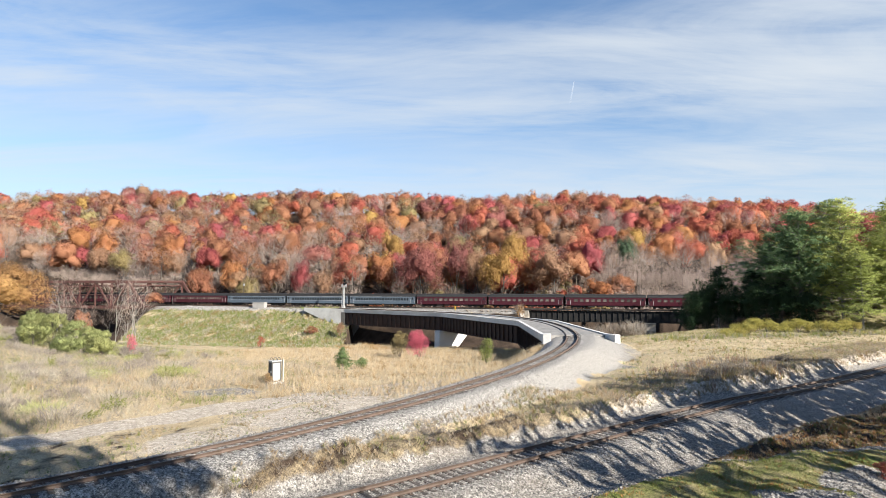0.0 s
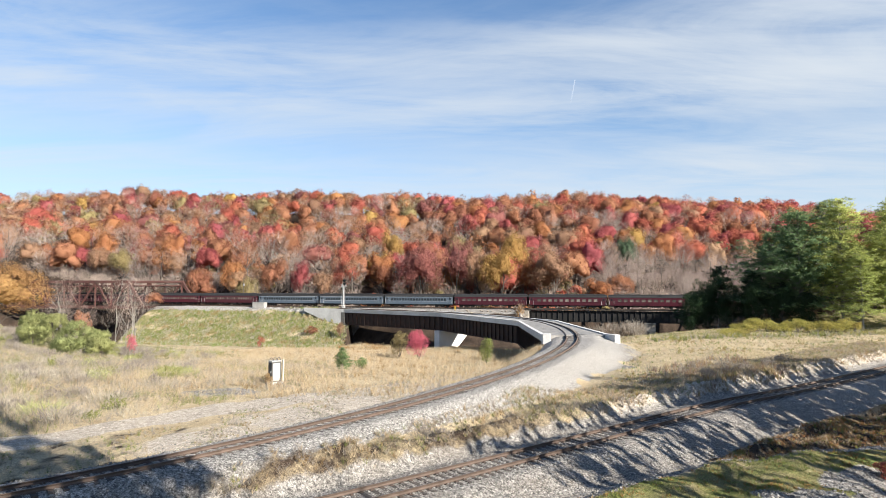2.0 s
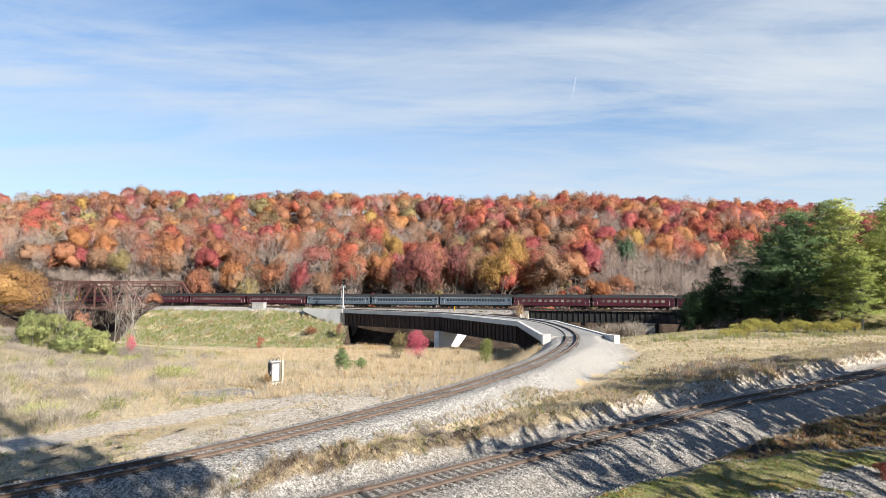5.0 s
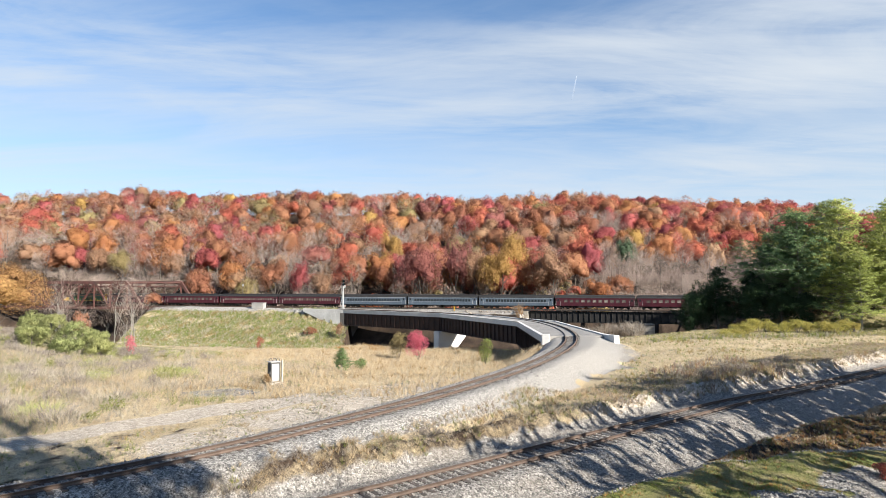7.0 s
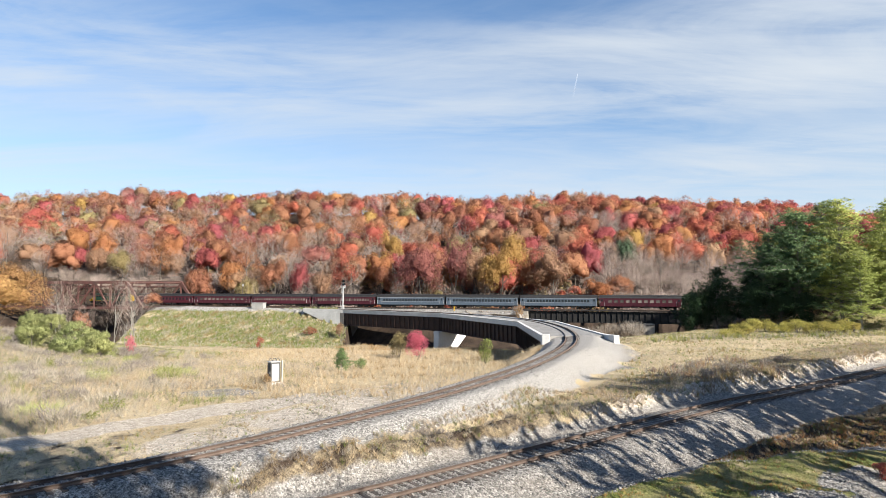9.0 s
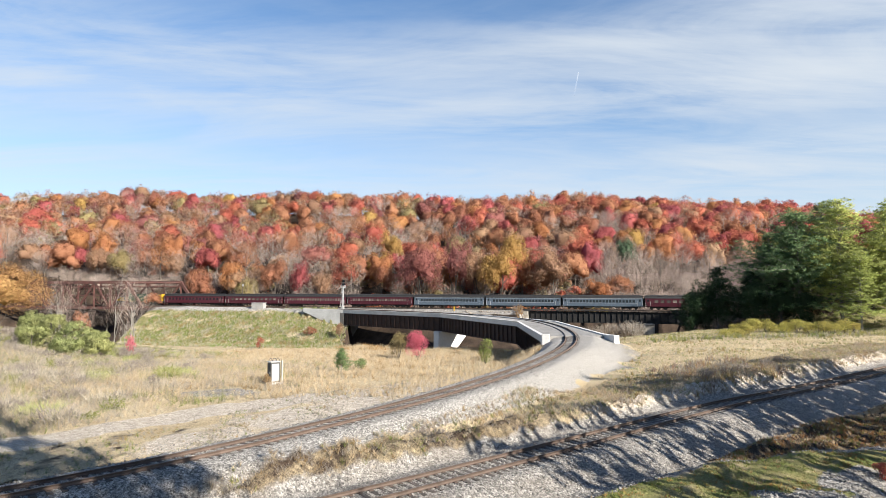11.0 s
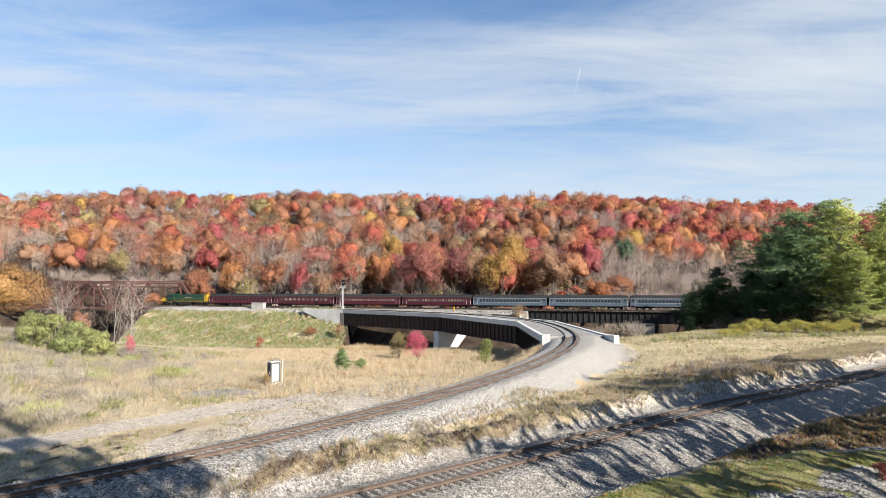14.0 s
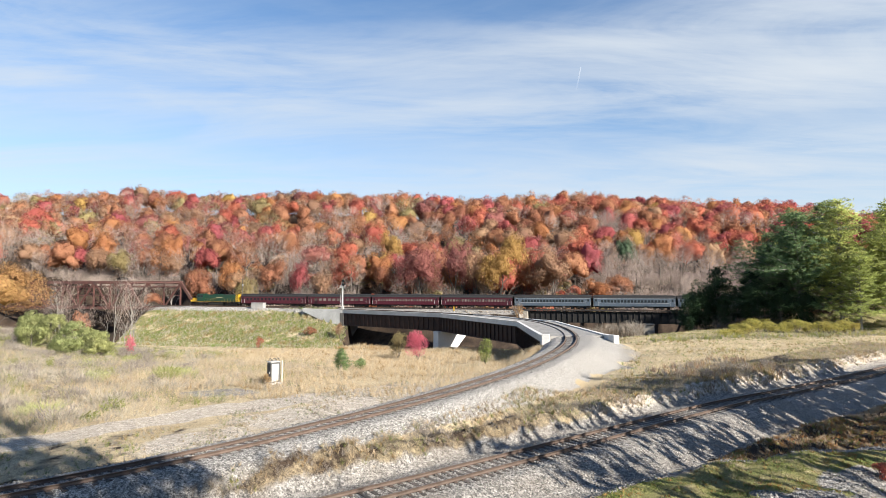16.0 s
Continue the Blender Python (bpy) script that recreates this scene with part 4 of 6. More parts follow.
    for y in (-W / 2, W / 2):
        box(bm, 0, y * 1.05, sill - 0.16, L - 3.2, 0.03, 0.05)
        box(bm, 0, y * 1.04, 3.3, L - 0.4, 0.03, 0.06)
    part("moulding", bm, windows.get("line", paint), top, "thin moulding line")
    if trim:
        bm = bmesh.new()
        for y in (-W / 2, W / 2):
            box(bm, 0, y * 1.045, 3.22, trim, 0.02, 0.16)
        part("lettering_bar", bm, CREAM, top)
    bm = bmesh.new()
    box(bm, 0, 0, 0.86, L - 0.6, 0.5, 0.3)
    r = random.Random(len(name))
    for x, l in ((-4.2, 2.0), (-1.5, 1.5), (1.6, 2.2), (4.4, 1.4)):
        for y in (-0.95, 0.95):
            box(bm, x + r.uniform(-0.3, 0.3), y, 0.72, l, 0.7, 0.5, bevel=0.03)
    part("underframe", bm, UNDER, top)
    for x in (3.7 - L / 2, L / 2 - 3.7):
        b, axles = bogie(top, x, True)
        for a in axles:
            wheelset(top, a)
    return top


def locomotive():
    """A hood diesel: long hood, cab, short nose, walkways, rails, trucks; its yellow end faces the coaches."""
    top = thing("diesel_locomotive", "dark green diesel locomotive with yellow ends and cab", "locomotive")
    bm = bmesh.new()
    box(bm, 0, 0, 1.35, 17.8, 3.0, 0.3, bevel=0.04)
    for x in (-9.0, 9.0):
        box(bm, x, 0, 1.1, 0.25, 3.0, 0.9, bevel=0.03)
    part("frame", bm, UNDER, top)
    bm = bmesh.new()
    box(bm, 1.7, 0, 2.75, 11.6, 1.85, 2.5, bevel=0.12)
    for k in range(9):
        box(bm, -3.2 + k * 1.2, 0, 2.6, 0.05, 1.93, 1.9)
    box(bm, 5.2, 0, 3.6, 3.0, 2.1, 0.7, bevel=0.05)
    box(bm, 0.4, 0, 4.08, 3.2, 1.2, 0.22, bevel=0.05)
    part("long_hood", bm, LOCOGREEN, top, "dark green long hood with louvres")
    for x in (3.2, 5.0, 6.4):
        bm = bmesh.new()
        rod(bm, (x, 0, 3.95), (x, 0, 4.2), 0.6, seg=20)
        part("fan", bm, ROOFGREY, top)
    bm = bmesh.new()
    box(bm, -5.3, 0, 2.95, 2.5, 3.0, 2.75, bevel=0.12)
    cab = part("cab", bm, LOCOGREEN, top, "dark green cab")
    for y in (-1.51, 1.51):
        for x in (-5.9, -4.8):
            bm = bmesh.new()
            box(bm, x, y, 3.45, 0.85, 0.03, 0.75)
            part("window", bm, GLASS, cab)
    bm = bmesh.new()
    box(bm, -7.6, 0, 2.1, 2.3, 1.8, 1.3, bevel=0.15)
    part("short_hood", bm, YELLOW, top, "yellow low nose")
    bm = bmesh.new()
    box(bm, 7.9, 0, 2.78, 1.1, 1.9, 2.56, bevel=0.1)
    box(bm, 8.9, 0, 1.8, 0.3, 2.8, 0.8)
    part("hood_end", bm, YELLOW, top, "yellow hood end")
    for k in range(4):
        for y in (-0.97, 0.97):
            bm = bmesh.new()
            beam(bm, (7.4, y, 1.75 + 0.62 * k), (7.98, y, 2.17 + 0.62 * k), 0.04, 0.2)
            beam(bm, (8.4, y, 1.75 + 0.62 * k), (7.92, y, 2.17 + 0.62 * k), 0.04, 0.2)
            part("chevron", bm, LOCOGREEN, top, "dark green chevron stripe")
    bm = bmesh.new()
    box(bm, -8.95, 0, 1.75, 0.1, 2.9, 0.7)
    for y in (-1.51, 1.51):
        box(bm, 0, y, 1.46, 17.6, 0.04, 0.05)
    part("sill_stripe", bm, YELLOW, top, "yellow sill stripe")
    for y in (-1.45, 1.45):
        bm = bmesh.new()
        for k in range(12):
            x = -3.6 + k * 1.05
            rod(bm, (x, y, 1.5), (x, y, 2.5), 0.013, seg=5)
        rod(bm, (-3.6, y, 2.5), (7.95, y, 2.5), 0.014, seg=5)
        part("handrail", bm, YELLOW, top, "yellow handrail")
    bm = bmesh.new()
    box(bm, 0.2, 0, 0.75, 5.6, 2.7, 0.85, bevel=0.15)
    part("fuel_tank", bm, UNDER, top)
    for y in (-1.53, 1.53):
        bm = bmesh.new()
        box(bm, 1.5, y * 0.625, 2.95, 2.4, 0.03, 0.14)
        part("lettering_bar", bm, CREAM, top)
    for o in top.children_recursive:
        o.data.transform(Matrix.Diagonal((1.135, 1, 1, 1)))
    for x in (-6.6, 6.6):
        b, axles = bogie(top, x, True)
        for a in axles:
            wheelset(top, a)
    return top


def window_row(n, w, span, door=None, lit_panes=False, line=None):
    d = {"w": w, "at": [span * (k / (n - 1) - 0.5) for k in range(n)]}
    if door:
        d["door"] = door
    if line:
        d["line"] = line
    if lit_panes:
        d["glass"] = LIT_PANE
    return d


def build_train():
    """Coaches from the leading end backwards; s is each one's place along the line at the start."""
    many = coach("passenger_coach", "grey steel heavyweight coach with a row of windows", GREYBLUE, window_row(20, 0.66, 18.2, line=GALV), "coaches of the train", 0)
    paired = coach("passenger_coach", "maroon heavyweight coach with wide windows", MAROON, window_row(11, 1.05, 17.0, lit_panes=True), "coaches of the train", 0)
    plain = coach("passenger_coach", "maroon heavyweight coach with small close-set windows", MAROON, window_row(20, 0.6, 18.4, lit_panes=True), "coaches of the train", 0)
    long = coach("passenger_coach", "long maroon coach with dark windows behind the locomotive", MAROON, window_row(15, 0.8, 20.5), "coaches of the train", 0, 25.7)
    first = -11.3             # rear end of the last grey coach at the start
    order = [(7, paired), (6, paired), (5, paired), (4, paired), (3, paired), (2, many), (1, many), (0, many), (-1, plain), (-2, plain), (-3, paired)]
    used = set()
    for k, proto in order:
        if proto in used:
            ob = copy_thing(proto, Matrix())
        else:
            ob = proto
            used.add(proto)
        MOVERS.append((ob, first + CAR * (k + 0.5)))
    MOVERS.append((long, first - 3 * CAR - 13.25))
    MOVERS.append((locomotive(), first - 3 * CAR - 26.5 - 10.8))


def run(t):
    """How far the train has gone at t seconds."""
    return 6.40 * t + 0.0087 * t * t


def build_contrail():
    """A short vapour trail high up, thinning towards its tail."""
    m = bpy.data.materials.new("thin white vapour")
    m.use_nodes = True
    nt = m.node_tree
    p = nt.nodes["Principled BSDF"]
    p.inputs["Base Color"].default_value = (0.9, 0.9, 0.9, 1)
    p.inputs["Roughness"].default_value = 1.0
    tc = nt.nodes.new("ShaderNodeTexCoord")
    along = nt.nodes.new("ShaderNodeSeparateXYZ")
    nt.links.new(tc.outputs["Generated"], along.inputs[0])
    puff = node(nt, "ShaderNodeTexNoise", Scale=9.0, Detail=3.0)
    nt.links.new(tc.outputs["Generated"], puff.inputs["Vector"])
    nt.links.new(maths(nt, "MULTIPLY", maths(nt, "MULTIPLY", along.outputs[2], 0.09), maths(nt, "ADD", puff.outputs["Fac"], 0.3), clamp=True), p.inputs["Alpha"])
    bm = bmesh.new()
    rod(bm, (0, 0, -165), (0, 0, 0), 6.0, 3.0, 10)
    ob = part("contrail", bm, m)
    return tagged(ob, "faint white vapour trail in the blue sky", "contrail", kind="stuff")


CONTRAIL = build_contrail()


def contrail_at(t):
    """The trail's head climbs slowly; the trail lies along its way."""
    head = Vector((0.2232 + 0.00087 * t, 1.0, 0.3495 + 0.00166 * t)) * 3800
    way = Vector((0.2, 0.0, 1.0)).normalized()
    return Matrix.Translation(head) @ way.to_track_quat("Z", "Y").to_matrix().to_4x4()


def motions():
    walk(CONTRAIL, [(t, contrail_at(t)) for t in (0.0, 16.0)])
    turn = math.degrees(math.atan2(MAIN_D.y, MAIN_D.x))
    times = [0, 2, 4, 6, 8, 10, 12, 14, 16]
    for ob, s in MOVERS:
        rows = []
        for t in times:
            p = main_at(s + run(t))
            rows.append((t, pose(p.x, p.y, 0.0, 0, 0, turn)))
        walk(ob, rows)
        for w in [c for c in ob.children if c.name.startswith("wheelset")]:
            x, y, z = w.location
            walk(w, [(k * 0.1, pose(x, y, z, 0, math.degrees(run(k * 0.1) / 0.46), 0)) for k in range(161)])


build_train()


# ---- trees ----
def crown_points(rng, n, radius, tall, lobes, spread=0.62):
    """Leaf places and outward ways on a heap of lobes round a crown."""
    c = rng.normal(size=(lobes, 3))
    c /= np.linalg.norm(c, axis=1)[:, None]
    c *= rng.uniform(0.35, 1.0, (lobes, 1)) ** 0.5 * spread
    c[0] = (0, 0, 0.35)
    size = rng.uniform(0.30, 0.52, lobes)
    pick = rng.choice(lobes, n, p=size ** 2 / (size ** 2).sum())
    w = rng.normal(size=(n, 3))
    w[:, 2] += 0.25
    w /= np.linalg.norm(w, axis=1)[:, None]
    p = c[pick] + w * (size[pick] * rng.uniform(0.72, 1.06, n))[:, None]
    p[:, :2] *= radius
    p[:, 2] *= tall
    return p, w


def ball(level):
    """Directions and faces of an even ball."""
    bm = bmesh.new()
    bmesh.ops.create_icosphere(bm, subdivisions=level, radius=1.0)
    d = np.array([v.co[:] for v in bm.verts])
    f = np.array([[v.index for v in p.verts] for p in bm.faces])
    bm.free()
    return d, f


BALLS = {k: ball(k) for k in (2, 3, 4)}


class Crown:
    """A unit crown of rounded lobes: its outline in any direction, the dense inner body and the leaf clumps on it."""

    def __init__(self, rng, lobes=15, reach=0.58, low=-0.35):
        c = rng.normal(size=(lobes, 3))
        c /= np.linalg.norm(c, axis=1)[:, None]
        c[:, 2] = np.where(c[:, 2] < low, -c[:, 2] * 0.6, c[:, 2])
        c *= rng.uniform(0.55, 1.2, (lobes, 1)) * reach
        c[0] = (0, 0, 0.45)
        self.c, self.s = c, rng.uniform(0.19, 0.40, lobes)

    def outline(self, d):
        dc = d @ self.c.T
        k = dc ** 2 - (self.c ** 2).sum(1)[None] + self.s[None] ** 2
        t = np.where(k > 0, dc + np.sqrt(np.maximum(k, 0)), 0)
        return np.maximum(t.max(1), 0.36)

    def body(self, rng, level, fill):
        d, f = BALLS[level]
        r = self.outline(d) * fill * rng.uniform(0.76, 1.08, len(d))
        v = d * r[:, None]
        n = np.zeros_like(v)
        fn = np.cross(v[f[:, 1]] - v[f[:, 0]], v[f[:, 2]] - v[f[:, 0]])
        for k in range(3):
            np.add.at(n, f[:, k], fn)
        return v, f, n / (np.linalg.norm(n, axis=1)[:, None] + 1e-9)

    def leaves(self, rng, n):
        pick = rng.choice(len(self.s), n * 3, p=self.s ** 2 / (self.s ** 2).sum())
        w = rng.normal(size=(n * 3, 3))
        w[:, 2] += 0.25
        w /= np.linalg.norm(w, axis=1)[:, None]
        p = self.c[pick] + w * (self.s[pick] * rng.uniform(0.68, 1.13, n * 3))[:, None]
        l = np.linalg.norm(p, axis=1)
        k = l > 0.74 * self.outline(p / l[:, None])
        return p[k][:n], w[k][:n]


def leaf_quads(rng, p, w, size, jitter=0.75, thin=1.0):
    """A small four-sided leaf clump at every place, roughly facing its way."""
    n = len(p)
    w = w + rng.normal(size=(n, 3)) * jitter
    w /= np.linalg.norm(w, axis=1)[:, None]
    u = np.cross(w, rng.normal(size=(n, 3)))
    u /= np.linalg.norm(u, axis=1)[:, None] + 1e-9
    v = np.cross(w, u)
    s = size * rng.uniform(0.6, 1.3, (n, 1))
    k = rng.uniform(0.75, 1.25, (n, 4, 1))
    q = np.stack([-u, -v * thin, u, v * thin], 1) * s[:, None] * 0.7 * k + p[:, None] + w[:, None] * rng.uniform(-0.2, 0.2, (n, 4, 1)) * s[:, None]
    return q.reshape(-1, 3), np.arange(4 * n).reshape(n, 4)


def leaf_tris(rng, p, w, size, jitter=0.4):
    """As leaf_quads, with three-cornered clumps for far crowns."""
    n = len(p)
    w = w + rng.normal(size=(n, 3)) * jitter
    w /= np.linalg.norm(w, axis=1)[:, None]
    u = np.cross(w, rng.normal(size=(n, 3)))
    u /= np.linalg.norm(u, axis=1)[:, None] + 1e-9
    v = np.cross(w, u)
    s = size * rng.uniform(0.6, 1.35, (n, 1))
    q = np.stack([u * 0.75, -0.5 * u + 0.7 * v, -0.45 * u - 0.75 * v], 1) * s[:, None] + p[:, None]
    return q.reshape(-1, 3), np.arange(3 * n).reshape(n, 3)


def twig_tris(rng, n, radius, tall, thick):
    q, f = twig_quads(rng, n, radius, tall, thick)
    return q.reshape(-1, 4, 3)[:, :3].reshape(-1, 3), np.arange(3 * n).reshape(n, 3)


def facing(q):
    """The plain normal of every three-cornered face."""
    t = q.reshape(-1, 3, 3)
    return np.cross(t[:, 1] - t[:, 0], t[:, 2] - t[:, 0])


def twig_quads(rng, n, radius, tall, thick):
    """Upswept bare twigs of a leafless crown."""
    a = rng.uniform(0, 6.283, n)
    r = np.sqrt(rng.uniform(0, 1, n)) * radius * 0.9
    h = rng.uniform(-0.8, 0.75, n) * tall * np.sqrt(np.maximum(0.05, 1 - (r / radius) ** 2))
    p = np.c_[np.cos(a) * r, np.sin(a) * r, h]
    way = np.c_[np.cos(a) * (0.25 + 0.7 * r / radius), np.sin(a) * (0.25 + 0.7 * r / radius), np.ones(n)] + rng.normal(size=(n, 3)) * 0.35
    way /= np.linalg.norm(way, axis=1)[:, None]
    l = rng.uniform(1.2, 3.2, (n, 1)) * radius / 5
    side = np.cross(way, rng.normal(size=(n, 3)))
    side /= np.linalg.norm(side, axis=1)[:, None]
    t = thick * rng.uniform(0.5, 1.4, (n, 1))
    q = np.stack([p - side * t, p + side * t, p + way * l + side * t * 0.3, p + way * l - side * t * 0.3], 1)
    return q.reshape(-1, 3), np.arange(4 * n).reshape(n, 4)


def limb_mesh(rng, height, radius, branches, spread, start=0.3, droop=0.0):
    """A tapered, slightly bent trunk with limbs and forks."""
    bm = bmesh.new()

    def grow(a, way, length, r, depth):
        steps = 3 if depth else 5
        p = Vector(a)
        for k in range(steps):
            way = (way + Vector(rng.normal(size=3)) * (0.05 if depth == 0 else 0.13)).normalized()
            if depth:
                way.z += 0.08 - droop
            q = p + way * (length / steps)
            r2 = r * (1 - 0.8 * (k + 1) / steps) + r * 0.08
            r1 = r * (1 - 0.8 * k / steps) + r * 0.08
            rod(bm, p, q, r1, r2, 7 if depth == 0 else 5)
            if depth < 2:
                if depth == 0 and (k + 1) / steps > start:
                    for _ in range(branches):
                        ang = rng.uniform(0, 6.283)
                        w = Vector((math.cos(ang) * spread, math.sin(ang) * spread, 1 - droop * 2)).normalized()
                        grow(p.lerp(q, rng.uniform(0, 1)), w, length * rng.uniform(0.28, 0.45), r1 * 0.5, 1)
                elif depth == 1 and k:
                    for _ in range(2):
                        w = (way + Vector(rng.normal(size=3)) * 0.6).normalized()
                        grow(q, w, length * 0.5, r1 * 0.5, 2)
            p = q

    grow((0, 0, -0.4), Vector((0, 0, 1)), height, radius, 0)
    return bm


def mesh_data(ob):
    """Take an object's mesh and drop the object."""
    me = ob.data
    bpy.data.objects.remove(ob)
    return me


def build_forest():
    """The wooded hillside: joined crowns, each tree of one leaf colour, with bare trees between."""
    rng = np.random.RandomState(11)
    shapes = []
    for k in range(9):
        c = Crown(rng, 17 + 2 * (k % 5), 0.62, -0.6)
        shapes.append((c.body(rng, 2, 0.87), c.body(rng, 3, 0.84), c.leaves(rng, 1500)))
    pos = []
    y = 241.0
    while y < RIDGE + 26:
        half = y * 0.78 + 14
        step = 10.0
        x = -half
        while x < half:
            pos.append((x + rng.uniform(-2.5, 2.5), y + rng.uniform(-5, 5)))
            x += step * rng.uniform(0.75, 1.3)
        y += 12.0
    pos = np.array(pos)
    pos = pos[(pos[:, 1] - (MAIN_A.y + (pos[:, 0] - MAIN_A.x) * MAIN_D.y / MAIN_D.x)) * MAIN_D.x > 15]
    z = height(pos[:, 0], pos[:, 1], False)
    mood = fbm(pos[:, 0], pos[:, 1], 120, 21)
    V, F, M, N, T, count = [], [], [], [], [], 0
    TV, TF = [], []

    def add(v, f, n, mi, tone):
        nonlocal count
        V.append(v)
        F.append(f + count)
        N.append(n)
        M.append(np.full(len(f), mi))
        T.append(np.full(len(v), tone))
        count += len(v)

    for (x, y), zz, md in zip(pos, z, mood):
        R = rng.uniform(4.6, 8.2)
        H = R * rng.uniform(0.95, 1.35)
        tall = rng.uniform(7.5, 12.5) if y < 380 else rng.uniform(8.5, 11.0)
        upper = (y - 246) / 190
        p_bare = 0.15 - 0.11 * upper + 0.12 * (md < -0.35)
        p_bare += 0.8 * (x > 62) * (y < 273) + 0.08 * (x < -100) * (y < 300)
        tone = rng.uniform()
        if rng.uniform() < p_bare:
            q, f = twig_tris(rng, 800 if y < 330 else 560, R * 0.85, H * 1.2, 0.035 if y < 330 else 0.06)
            add(q + (x, y, zz + tall), f, np.repeat(facing(q), 3, 0), 7, tone)
        else:
            coarse, dense, (p, w) = shapes[rng.randint(9)]
            a = rng.uniform(0, 6.28)
            c, s = math.cos(a), math.sin(a)
            rot = np.array([[c, -s, 0], [s, c, 0], [0, 0, 1]])
            east = 0.5 + 0.5 * math.tanh(x / 90)
            odds = np.array([0.33, 0.13 + 0.09 * east, 0.07 + 0.09 * east, 0.12, 0.018, 0.20 - 0.06 * east, 0.05 - 0.03 * east, 0.004, 0.05])
            mi = rng.choice([0, 1, 2, 3, 4, 5, 6, 8, 9], p=odds / odds.sum())
            scale = np.array([R, R, H]) * (1.12 if mi != 8 else 0.8)
            here = np.array([x, y, zz + tall])
            n, size = (1500, 0.37) if y < 290 else ((1050, 0.44) if y < 370 else (800, 0.50))
            if rng.uniform() < ((0.4 if mi in (5, 6) else 0.1) + 0.15 * (x < -40)):
                # half bare: thinner leaves over visible twigs
                n = int(n * 0.6)
                q, f = twig_tris(rng, 260, R, H, 0.05)
                add(q + here, f, np.repeat(facing(q), 3, 0), 7, tone)
            else:
                v, f, nn = dense if y < 290 else coarse
                add((v @ rot.T) * scale + here, f, nn @ rot.T, mi, tone)
            pp, wp = p[:n], w[:n] @ rot.T
            q, f = leaf_tris(rng, (pp @ rot.T) * scale, wp, size, 0.5)
            add(q + here, f, np.repeat(wp + rng.normal(size=wp.shape) * 0.3, 3, 0), mi, tone)
        # trunk, three-sided
        if y < 350:
            r = rng.uniform(0.16, 0.28)
            k = len(TV) * 6
            TV.append(np.array([(x + r * math.cos(a), y + r * math.sin(a), zz - 1) for a in (0, 2.1, 4.2)] + [(x + r * 0.4 * math.cos(a), y + r * 0.4 * math.sin(a), zz + tall + H * 0.3) for a in (0, 2.1, 4.2)]))
            TF.append(np.array([(0, 1, 4, 3), (1, 2, 5, 4), (2, 0, 3, 5)]) + k)
    # low undergrowth along the foot of the hill
    ux, uy = rng.uniform(-215, 190, 760), rng.uniform(220, 272, 760)
    for x, y, zz in zip(ux, uy, height(ux, uy)):
        if (y - (MAIN_A.y + (x - MAIN_A.x) * MAIN_D.y / MAIN_D.x)) * MAIN_D.x < 14:
            continue
        R = rng.uniform(2.2, 4.0)
        mi = rng.choice([5, 6, 7, 7, 0, 3, 7, 1])
        if mi == 7 or x > 62 or (y - MAIN_A.y) * MAIN_D.x - (x - MAIN_A.x) * MAIN_D.y < 26:
            q, f = twig_tris(rng, 260, R, R * 1.3, 0.045)
            add(q + (x, y, zz + R * 0.8), f, np.repeat(facing(q), 3, 0), 7, rng.uniform())
        else:
            p, w = shapes[rng.randint(9)][2]
            q, f = leaf_tris(rng, p[:420] * (R, R, R * 0.9), w[:420], 0.4, 0.7)
            add(q + (x, y, zz + R * 0.8), f, np.repeat(w[:420], 3, 0), mi, rng.uniform())
    top = thing("woodland", "autumn hillside forest in rust, red, orange and bare grey", "forest")
    tagged(top, kind="stuff")
    tagged(arrays("crowns", np.vstack(V), np.vstack(F), LEAF, top, np.concatenate(M), normals=np.vstack(N), tone=np.concatenate(T)), kind="stuff")
    tagged(arrays("trunks", np.vstack(TV), np.vstack(TF), [BARK], top), kind="stuff")


TREES = {}


def broadleaf(kind, x, y, tall, radius, colour, label, name="tree", lift=0.0, group="trees along the main line", dense=900, leaf=0.62, fill=0.66):
    """A single tree: trunk with limbs and a lobed crown; meshes are shared between alike ones. fill: how dense the inside is."""
    rng = np.random.RandomState(kind * 7 + 3)
    key = (kind, dense, fill)
    if key not in TREES:
        trunk = limb_mesh(rng, 0.86, 0.022, 3, 0.75, 0.25)
        t = part("trunk", trunk, BARK)
        if fill:
            crown = Crown(rng, 30, 0.70, -0.6)
            p, w = crown.leaves(rng, dense)
            v, f = leaf_tris(rng, p * (0.5, 0.5, 0.40), w, leaf * 0.056, 0.45)
            n = np.repeat(w + rng.normal(size=w.shape) * 0.3, 3, 0)
            bv, bf, bn = crown.body(rng, 4, fill)
            v, f, n = np.vstack([v, bv * (0.5, 0.5, 0.40)]) + (0, 0, 0.58), np.vstack([f, bf + len(v)]), np.vstack([n, bn])
        else:
            p, w = crown_points(rng, dense, 0.5, 0.36, 15, 0.66)
            p[:, 2] += 0.62
            p[:, :2] *= 0.92
            v, f = leaf_quads(rng, p, w, leaf * 0.055, 0.5)
            n = np.repeat(w + rng.normal(size=w.shape) * 0.3, 4, 0)
        TREES[key] = (mesh_data(t), v, f, n)
    tm, v, f, wn = TREES[key]
    top = thing(name, label, "tree", group, pose(x, y, hz(x, y) + lift, 0, 0, (kind * 77 + x * 13) % 360))
    t = new("trunk", tm)
    t.parent, t.scale = top, (tall, tall, tall)
    arrays("crown", v * (2 * radius, 2 * radius, tall), f, [colour], top, normals=wn, tone=np.full(len(v), (x * 0.37) % 1.0))
    return top


